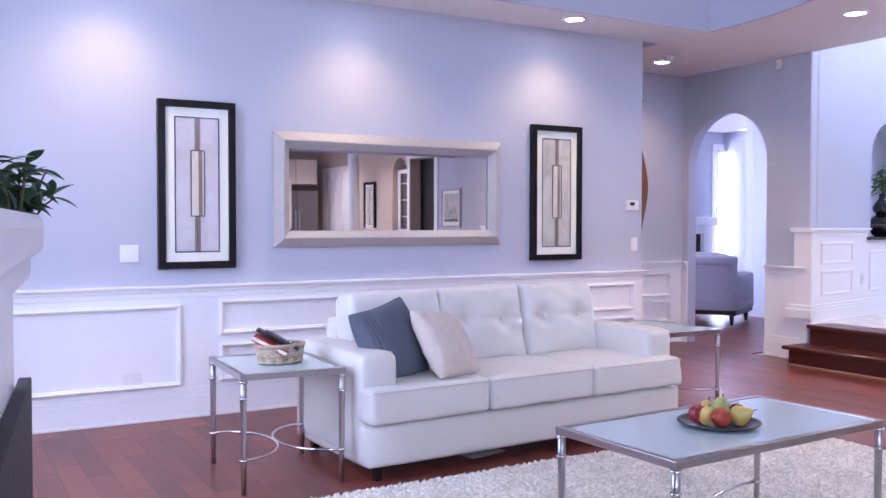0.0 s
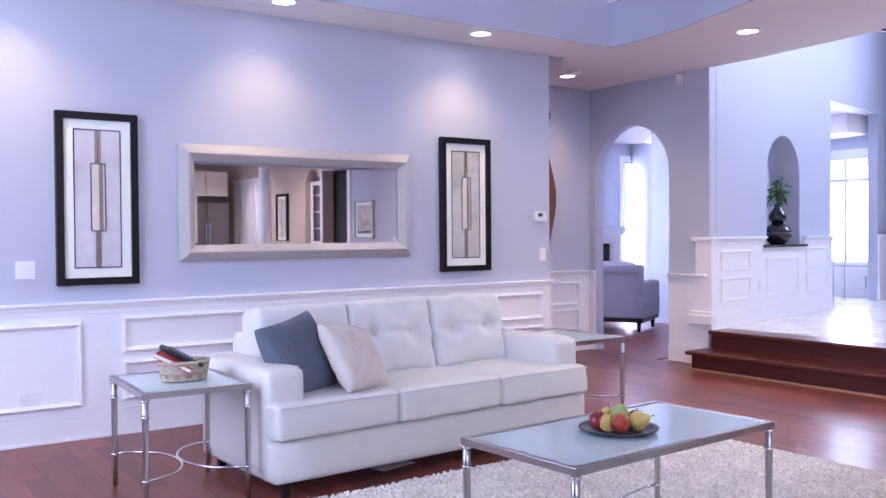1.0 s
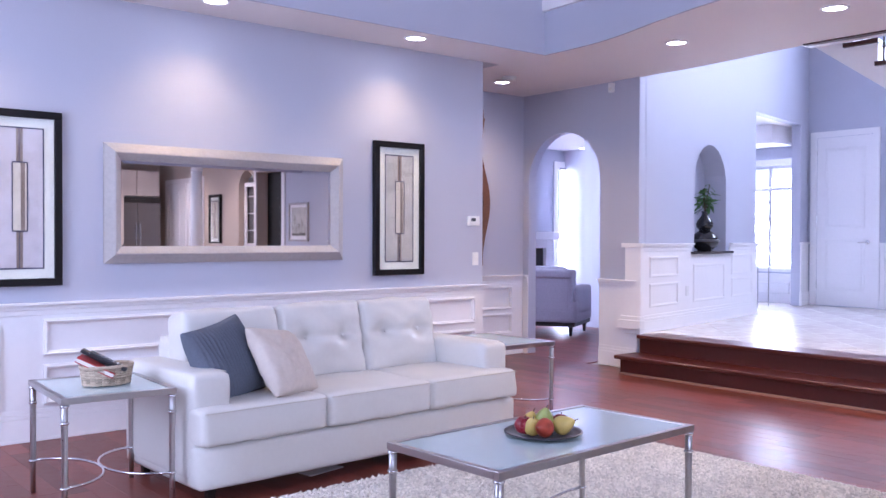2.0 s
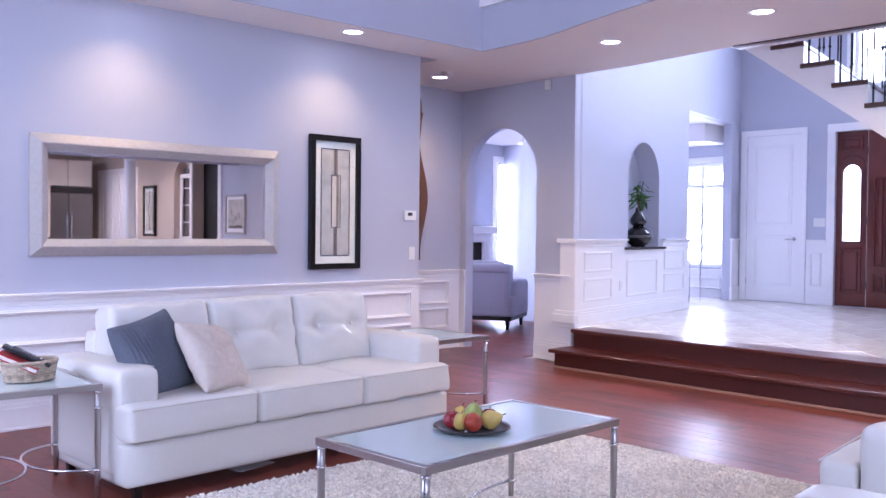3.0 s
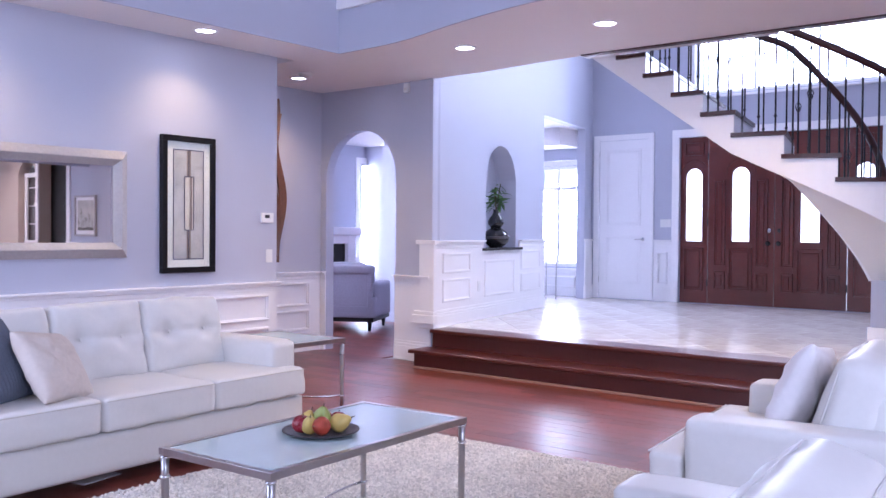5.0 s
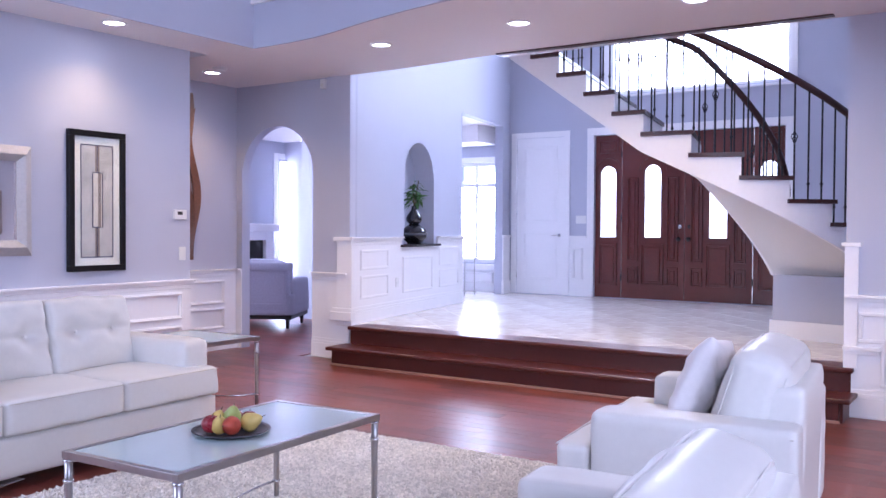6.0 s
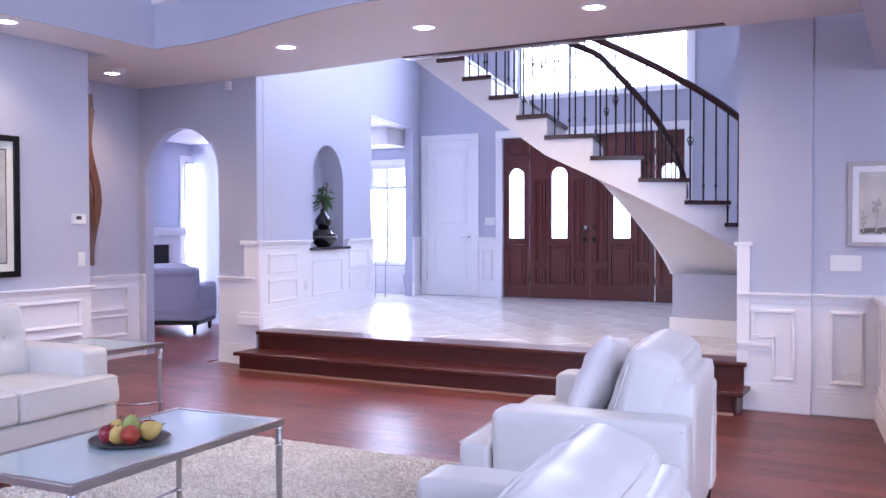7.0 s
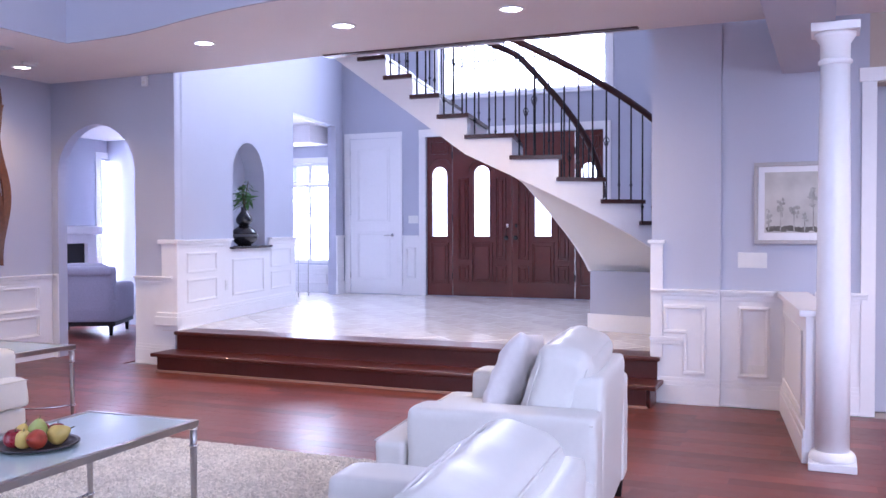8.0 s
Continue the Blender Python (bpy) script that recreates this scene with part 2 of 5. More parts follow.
def prism(poly, z0, z1, bm=None):
    """A plan outline raised from z0 to z1."""
    b = bmesh.new()
    lo, hi = [b.verts.new((x, y, z0)) for x, y in poly], [b.verts.new((x, y, z1)) for x, y in poly]
    n = len(poly)
    b.faces.new(lo[::-1]), b.faces.new(hi)
    for i in range(n):
        b.faces.new((lo[i], lo[(i + 1) % n], hi[(i + 1) % n], hi[i]))
    return merge(bm, b)


def frame_bars(w, h, t, d, bm=None, m=None):
    """A flat rectangular frame in the x-z plane, bars t wide and d deep (towards -y)."""
    b = bmesh.new()
    for x0, x1, z0, z1 in ((0, w, 0, t), (0, w, h - t, h), (0, t, t, h - t), (w - t, w, t, h - t)):
        box(x0, -d, z0, x1, 0, z1, 0.003, b, 1)
    if m is not None:
        b.transform(m)
    return merge(bm, b)


def wall_frame(x0, y0, x1, y1):
    """The pose of a wall that runs from (x0, y0) to (x1, y1), seen from its right-hand side: x along it, -y out of it."""
    return pose(x0, y0, 0, 0, 0, math.degrees(math.atan2(y1 - y0, x1 - x0)))


def wainscot(name, m, length, panels, base_z=0.0, rail_z=0.91, base_h=0.21, ends=(0.0, 0.0), depth=0.036, gap=None):
    """White panelling on a wall: backing, chair rail, base board and raised panel mouldings (x0, z0, x1, z1)."""
    t = thing(name, "white painted wainscot with chair rail and raised panel mouldings", "wainscot", kind="structure", m=m)
    spans = [(0, length)] if gap is None else [(0, gap[0]), (gap[1], length)]
    b = bmesh.new()
    for xa, xb in spans:
        box(xa, -0.012, base_z, xb, 0, rail_z - 0.03, 0, b)
    if gap is not None:
        box(gap[0], -0.012, base_z, gap[1], 0, gap[2], 0, b)
    part("backing", b, TRIM, t)
    b = bmesh.new()
    for xa, xb in spans:
        ea, eb = ends[0] if xa == 0 else 0, ends[1] if xb == length else 0
        box(xa - ea, -0.058, rail_z - 0.018, xb + eb, 0, rail_z, 0.004, b)
        box(xa - ea * 0.6, -0.03, rail_z - 0.05, xb + eb * 0.6, 0, rail_z - 0.0185, 0.006, b)
        box(xa, -0.02, rail_z - 0.085, xb, 0, rail_z - 0.0505, 0.004, b)
    part("chair_rail", b, TRIM, t)
    b = box(0, -0.024, base_z, length, 0, base_z + base_h - 0.06, 0.002)
    box(0, -0.03, base_z, length, -0.0245, base_z + 0.02, 0.003, b)
    box(0, -0.021, base_z + base_h - 0.0595, length, 0, base_z + base_h - 0.03, 0.004, b)
    box(0, -0.017, base_z + base_h - 0.0295, length, 0, base_z + base_h, 0.004, b)
    part("baseboard", b, TRIM, t)
    for x0, z0, x1, z1 in panels:
        b = bmesh.new()
        frame_bars(x1 - x0, z1 - z0, 0.032, depth * 0.55, b, pose(x0, -0.012, z0))
        frame_bars(x1 - x0 - 0.018, z1 - z0 - 0.018, 0.012, depth, b, pose(x0 + 0.009, -0.012, z0 + 0.009))
        part("panel_moulding", b, TRIM, t)
    return t


def wall_with_holes(u0, u1, z0, z1, thick, holes, m, bm=None):
    """A wall along x from u0 to u1, thick towards +y, with rectangular or arched holes (a, b, c, d, arched)."""
    b = bmesh.new()
    xs = sorted({u0, u1, *(h[0] for h in holes), *(h[1] for h in holes)})
    for xa, xb in zip(xs, xs[1:]):
        hs = sorted((h for h in holes if h[0] <= xa + 1e-6 and h[1] >= xb - 1e-6), key=lambda h: h[2])
        z = z0
        for h in hs:
            if h[2] > z + 1e-6:
                box(xa, 0, z, xb, thick, h[2], 0, b)
            z = h[3]
            if len(h) > 4 and h[4]:
                # arch: the spandrel between the half circle and the hole's top
                r, cx, n = (h[1] - h[0]) / 2, (h[0] + h[1]) / 2, 24
                ang = [math.pi * k / n for k in range(n + 1)]
                for a0, a1 in zip(ang, ang[1:]):
                    p0, p1 = (cx - r * math.cos(a0), h[3] - r + r * math.sin(a0)), (cx - r * math.cos(a1), h[3] - r + r * math.sin(a1))
                    quad = [(p0[0], p0[1]), (p1[0], p1[1]), (p1[0], h[3] + 0.001), (p0[0], h[3] + 0.001)]
                    f, k2 = [b.verts.new((x, 0, zz)) for x, zz in quad], [b.verts.new((x, thick, zz)) for x, zz in quad]
                    b.faces.new(f), b.faces.new(k2[::-1])
                    b.faces.new((f[0], f[1], k2[1], k2[0])), b.faces.new((f[3], f[2], k2[2], k2[3]))
        if z < z1 - 1e-6:
            box(xa, 0, z, xb, thick, z1, 0, b)
    bmesh.ops.remove_doubles(b, verts=b.verts[:], dist=0.0004)
    b.transform(m)
    return merge(bm, b)

# ---- the large structure ----
ZC, ZP, YW, XR, XF = 2.98, 0.365, 6.165, 7.379, 12.6
DX0, DY0, SL = 7.41, 5.713, 0.196          # the slanted foyer wall


def slant(x):
    return DY0 + SL * (x - DX0)


structure("floor", box(-0.7, -6.1, -0.2, 13.8, 11.8, -0.012), GROUT, "dark sub-floor below the red-brown hardwood boards", "floor")
b = wall_with_holes(-0.6, 5.654, 0, 6.2, 0.25, [], pose(0, YW, 0))
structure("wall_north", b, WALL, "pale blue-grey painted wall behind the white sofa", "wall")
structure("wall_recess", box(4.2, 7.41, 0, 7.41, 7.6, ZC), WALL, "shaded blue-grey back wall of the hall recess", "wall")
structure("wall_recess_end", box(4.0, YW + 0.2505, 0, 4.1995, 7.6, ZC), WALL, "blue-grey end wall of the hall recess", "wall")
# arch wall along +y at x = 7.41; its local x runs from y = 7.6 down to 5.713
M_ARCH = pose(7.41, 7.6, 0, 0, 0, -90)
b = wall_with_holes(0, 7.6 - 5.73, 0, 6.2, 0.12, [(7.6 - 7.322, 7.6 - 6.247, 0, 2.51, True)], M_ARCH)
structure("wall_arch", b, WALL, "blue-grey wall with a round-arched opening", "wall")
b = box(7.385, 5.713, 0, 7.4095, 6.03, 6.2)
structure("pier_facing", b, WALL, "blue-grey pier face standing slightly proud of the arch wall", "wall")
# slanted foyer wall
ang = math.degrees(math.atan(SL))
M_SL = pose(DX0, DY0, 0, 0, 0, ang)
CS = math.cos(radians(ang))
LEN = (XF - DX0) / CS


def su(x):
    return (x - DX0) / CS


b = wall_with_holes(0.0, LEN, 0, 6.2, 0.13, [(su(8.69), su(9.58), 1.18, 2.43, True), (su(10.54), su(12.27), 0.30, 2.98)], M_SL)
wall_with_holes(su(8.5), su(9.8), 1.1, 2.55, 0.13, [(su(8.69), su(9.58), 1.18, 2.43, True)], M_SL @ pose(0, 0.13, 0), b)
structure("wall_foyer", b, WALL, "pale blue-grey foyer wall with an arched niche and a wide opening", "wall")
structure("niche_back", wall_with_holes(su(8.6), su(9.7), 1.1, 2.5, 0.05, [], M_SL @ pose(0, 0.26, 0)), WALL, "blue-grey curved back of the wall niche", "wall")
# front wall, facing the camera
MF = pose(XF, 12.0, 0, 0, 0, -90)


def fu(y):
    return 12.0 - y


holes = [(fu(5.275), fu(2.53), 0.37, 2.79), (fu(5.05), fu(2.48), 3.38, 5.3), (fu(7.74), fu(6.98), 0.83, 2.45)]
b = wall_with_holes(0, 13.0, 0, 6.2, 0.25, holes, MF)
structure("wall_front", b, WALL, "blue-grey front wall with entrance doors and tall windows", "wall")
# right-hand wall with the picture, running on into the kitchen
MR = pose(XR, 0.91, 0, 0, 0, -90)
structure("wall_east", wall_with_holes(0, 1.57, 0, 2.979, 0.2, [], MR), WALL, "grey-blue wall between stair and kitchen", "wall")
structure("wall_kitchen", wall_with_holes(1.5705, 7.0, 0, 2.979, 0.2, [(1.62, 2.5, 0, 2.45), (2.6, 3.2, 0.0, 2.5, True)], MR), GREYWALL, "warm beige-grey kitchen wall", "wall")
structure("wall_east_pier", box(XR - 0.03, 0.379, 0, XR - 0.0005, 0.91, 2.979), WALL, "grey-blue pier standing slightly proud of the wall", "wall")
structure("wall_south", wall_with_holes(-0.6, 7.6, 0, 6.2, 0.2, [(-0.3, 3.9, 0.5, 5.2)], pose(0, -6.1, 0)), GREYWALL, "warm grey kitchen wall", "wall")
structure("wall_west", wall_with_holes(0, 12.3, 0, 6.2, 0.2, [(9.2, 11.3, 0.6, 5.0), (1.6, 4.6, 1.0, 5.0)], pose(-0.6, -6.1, 0, 0, 0, 90)), WALL, "pale blue-grey wall beside the fireplace", "wall")
structure("wall_foyer_south", box(7.6, -0.9, 0, 12.6, -0.7, 6.2), WALL, "blue-grey wall behind the stair", "wall")
# living room behind the arch, dining room behind the opening
structure("wall_living_north", wall_with_holes(7.0, 14.5, 0, 3.2, 0.2, [(12.42, 13.16, 0.35, 2.66), (7.6, 9.2, 0.5, 2.6)], pose(0, 11.6, 0)), WALL, "pale blue wall of the sitting room", "wall")
structure("wall_living_west", box(7.2, 7.601, 0, 7.41, 11.6, 3.2), WALL, "pale blue side wall of the sitting room", "wall")
structure("wall_living_east", box(13.6, 8.9, 0, 13.8, 11.6, 3.2), WALL, "pale blue side wall of the sitting room", "wall")
structure("wall_dining_west", box(10.3, 6.65, 0, 10.45, 8.9, 3.2), WALL, "pale blue wall of the dining room", "wall")
structure("wall_dining_north", box(10.3, 8.901, 0, 13.6, 9.05, 3.2), WALL, "pale blue wall of the dining room", "wall")
structure("dining_floor", box(10.45, 6.4, 0, 12.6, 8.9, ZP), MARBLE, "cream polished stone floor of the dining room", "floor")
structure("ceiling_living", box(7.2, 7.0, ZC + 0.005, 13.8, 11.8, ZC + 0.12), CEIL, "white sitting room ceiling", "ceiling")

# low ceiling with its bowed edge towards the double-height space
bow = [(5.87, 5.58), (5.84, 4.95), (5.74, 4.55), (5.60, 4.15), (5.47, 3.68), (5.39, 3.30), (5.36, 3.05), (5.39, 2.80), (5.47, 2.42), (5.60, 1.95), (5.74, 1.55), (5.84, 1.15), (5.87, 0.5), (5.87, -0.42)]
fine_bow = []
for (xa, ya), (xb, yb) in zip(bow, bow[1:]):
    fine_bow += [(xa + (xb - xa) * k / 4, ya + (yb - ya) * k / 4) for k in range(4)]
fine_bow.append(bow[-1])
sm = [Vector(p) for p in fine_bow]
for _ in range(3):
    sm = [sm[0], sm[1], sm[2]] + [(sm[i - 1] + sm[i] * 2 + sm[i + 1]) / 4 for i in range(3, len(sm) - 1)] + [sm[-1]]
BOW = [(p.x, p.y) for p in sm]
east_edge = [(7.36, -0.42), (7.36, 0.88), (7.36, 1.9), (7.26, 3.0), (7.24, 3.78), (7.40, 5.14), (7.40, 5.60)]
b = prism(BOW + east_edge, ZC, ZC + 0.3)
box(-0.6, 5.58, ZC, 5.87, YW, ZC + 0.3, 0, b)
box(5.8695, 5.58, ZC, 7.41, 7.41, ZC + 0.3, 0, b)
box(4.2, YW + 0.25, ZC, 5.87, 7.41, ZC + 0.3, 0, b)
structure("ceiling", b, CEIL, "white lower ceiling with a bowed edge", "ceiling")
structure("ceiling_kitchen", box(4.25, -6.1, ZC - 0.02, 7.6, -0.421, ZC + 0.3), CEIL, "white kitchen ceiling", "ceiling")
structure("wall_upper_east", box(7.379, -6.1, ZC + 0.301, 7.58, -0.42, 6.2), WALL, "pale blue upper hall wall", "wall")
structure("ceiling_high", box(-0.8, -6.3, 6.2, 12.9, 7.8, 6.4), CEIL, "white ceiling over the double-height room", "ceiling")
# upstand of the bowed edge, and its white cap
outer = [(x - 0.015, y) for x, y in BOW]
structure("balcony_fascia", prism(outer + [(x + 0.01, y) for x, y in BOW[::-1]], ZC - 0.004, 3.36), WALL, "pale blue bowed balcony fascia", "wall")
structure("balcony_cap", prism([(x - 0.05, y) for x, y in BOW] + [(x + 0.13, y) for x, y in BOW[::-1]], 3.3605, 3.46), TRIM, "white cap moulding on the balcony edge", "trim")
structure("void_fascia", box(-0.6, 5.565, ZC - 0.004, 5.87, 5.5795, 6.2), WALL, "pale blue wall above the lower ceiling strip", "wall")
structure("upper_wall", box(5.6, 5.68, ZC + 0.301, 7.41, 5.73, 6.2), WALL, "pale blue upper hall wall", "wall")
structure("beam", box(4.2, -0.42, 2.56, 7.379, -0.06, ZC - 0.0005), WALL, "grey-blue dropped beam above the column", "beam")

# ---- panelling ----
wainscot("wainscot_north", pose(-0.55, YW, 0), 6.204, [(0.65, 0.222, 2.05, 0.78), (2.31, 0.555, 6.09, 0.80), (2.31, 0.235, 6.09, 0.50)], ends=(0, 0.035))
wainscot("wainscot_recess", pose(4.2, 7.41, 0), 3.185, [(0.3, 0.52, 1.9, 0.79), (2.05, 0.52, 3.0, 0.79), (2.05, 0.24, 3.0, 0.48)])
wainscot("wainscot_arch", pose(7.41, 7.41, 0, 0, 0, -90), 0.088, [])
wainscot("wainscot_pier", pose(7.41, 6.245, 0, 0, 0, -90), 0.215, [])
wainscot("wainscot_pier", pose(7.385, 6.03, 0, 0, 0, -90), 0.31, [], ends=(0, 0.0))
# raised panelling of the foyer wall, with its end post by the steps
UR = 1.285
b1 = su(10.54)
wainscot("wainscot_foyer", M_SL @ pose(-0.02, 0, 0), b1 + 0.04, [(0.2, 0.93, 0.88, 1.15), (0.2, 0.62, 0.88, 0.87), (1.27, 0.62, 2.16, 1.05), (2.38, 0.90, 3.06, 1.15), (2.38, 0.62, 3.06, 0.86)],
         base_z=ZP, rail_z=UR, base_h=0.18, ends=(0.06, 0.03), depth=0.012, gap=(su(8.60) + 0.02, su(9.67) + 0.02, 1.16))
t = thing("panel_post", "white panelled end post of the foyer wall beside the steps", "post", kind="structure")
part("post_body", box(7.35, 5.66, ZP, 7.384, 5.86, UR - 0.03, 0.004), TRIM, t)
part("post_cap", box(7.325, 5.63, UR - 0.04, 7.384, 5.89, UR + 0.004, 0.006), TRIM, t)
bb = box(7.305, 5.63, ZP + 0.05, 7.384, 5.92, ZP + 0.14, 0.006)
box(7.32, 5.64, ZP + 0.141, 7.384, 5.905, ZP + 0.18, 0.006, bb)
part("post_base", bb, TRIM, t)
t = thing("opening_post", "white panelled post beside the dining room opening", "post", kind="structure", m=M_SL)
part("post_body", box(su(12.27), -0.02, ZP, su(12.58), 0.0, UR - 0.03), TRIM, t)
part("post_cap", box(su(12.24), -0.05, UR - 0.03, su(12.58), 0.0, UR, 0.004), TRIM, t)
part("post_base", box(su(12.24), -0.04, ZP, su(12.58), 0.0, ZP + 0.2, 0.004), TRIM, t)
wainscot("wainscot_front", pose(XF, 5.67, 0, 0, 0, -90), 0.29, [(0.06, 0.62, 0.23, 1.1)], base_z=ZP, rail_z=UR, base_h=0.2)
wainscot("wainscot_east", pose(XR - 0.03, 0.91, 0, 0, 0, -90), 0.531, [])
b = bmesh.new()
for x0, z0, x1, z1 in ((0.10, 0.757, 0.42, 0.785), (0.392, 0.268, 0.42, 0.7565), (0.25, 0.24, 0.42, 0.2675), (0.25, 0.268, 0.278, 0.5595), (0.10, 0.56, 0.278, 0.588), (0.10, 0.5885, 0.128, 0.7565)):
    box(x0, -0.034, z0, x1, -0.012, z1, 0.005, b, 1)
structure("stepped_panel_moulding", b, TRIM, "white stepped panel moulding on the wainscot", "trim").matrix_world = pose(XR - 0.03, 0.91, 0, 0, 0, -90)
wainscot("wainscot_east", pose(XR, 0.379, 0, 0, 0, -90), 0.46, [(0.13, 0.235, 0.36, 0.785)])
wainscot("wainscot_east", pose(XR, -0.30, 0, 0, 0, -90), 0.36, [])
t = thing("stair_end_post", "white stepped end post of the panelled wall", "post", kind="structure")
part("post_body", box(XR - 0.06, 0.82, 0.365, XR - 0.0305, 0.915, 1.27, 0.003), TRIM, t)
part("post_cap", box(XR - 0.08, 0.80, 1.27, XR - 0.001, 0.935, 1.30, 0.005), TRIM, t)
bb = box(XR - 0.075, 0.66, 0.50, XR - 0.042, 0.92, 0.53, 0.004)
box(XR - 0.066, 0.68, 0.4705, XR - 0.042, 0.915, 0.4995, 0.004, bb)
part("post_base", bb, TRIM, t)
wainscot("wainscot_living", pose(9.3, 11.6, 0), 3.05, [(1.0, 0.25, 2.9, 0.78)])
wainscot("wainscot_living", pose(13.2, 11.6, 0), 0.4, [(0.08, 0.25, 0.35, 0.78)])
wainscot("wainscot_dining", pose(XF, 8.9, 0, 0, 0, -90), 2.1, [(0.3, 0.5, 1.9, 0.68)], base_z=ZP, rail_z=0.80, base_h=0.12)


# ---- steps ----
def steps():
    t = thing("entry_steps", "two dark red-brown polished wooden steps up to the foyer", "steps", kind="structure")
    y0, y1 = 0.80, 5.70
    for k, (xr, xn, z0, z1) in enumerate(((7.03, 6.985, 0.0, 0.1825), (7.33, 7.285, 0.1825, ZP))):
        part("riser", box(xr, y0 + 0.03 * (1 - k) + 0.06, z0, xr + 0.02, y1 - 0.05, z1 - 0.036), STEPWOOD, t)
        part("tread", box(xn, y0 - (0.03 if k == 0 else 0.0) + 0.04, z1 - 0.035, xn + 0.345, y1 - (0.0 if k == 0 else 0.04), z1 + 0.002, 0.012, None, 3), STEPWOOD, t)
    part("side_panel", box(7.05, y1 - 0.07, 0, 7.38, y1 - 0.045, 0.146), STEPWOOD, t)
    part("side_panel", box(7.05, y0 + 0.065, 0, 7.33, y0 + 0.085, 0.146), STEPWOOD, t)
    part("base_strip", box(7.008, y0 + 0.08, 0.0, 7.0295, y1 - 0.05, 0.02, 0.004), material("base_strip_wood", (0.36, 0.20, 0.15), 0.4), t)


steps()


# ---- curved stair ----
RISE, CX, CY, RO, RI = 0.193, 9.35, 2.60, 1.80, 0.75


def stair_line(s):
    """Outer and inner plan points of the stair at step index s, counted down from the landing."""
    a = radians(13.0 * max(s - 4.0, 0.0))
    o = Vector((CX - RO * math.cos(a), CY - RO * math.sin(a) + 0.27 * max(4.0 - s, 0.0)))
    a = max(a, radians(11))
    return o, o + Vector((math.cos(a), math.sin(a))) * (RO - RI)


def stair_z(s):
    return 3.0 - RISE * s


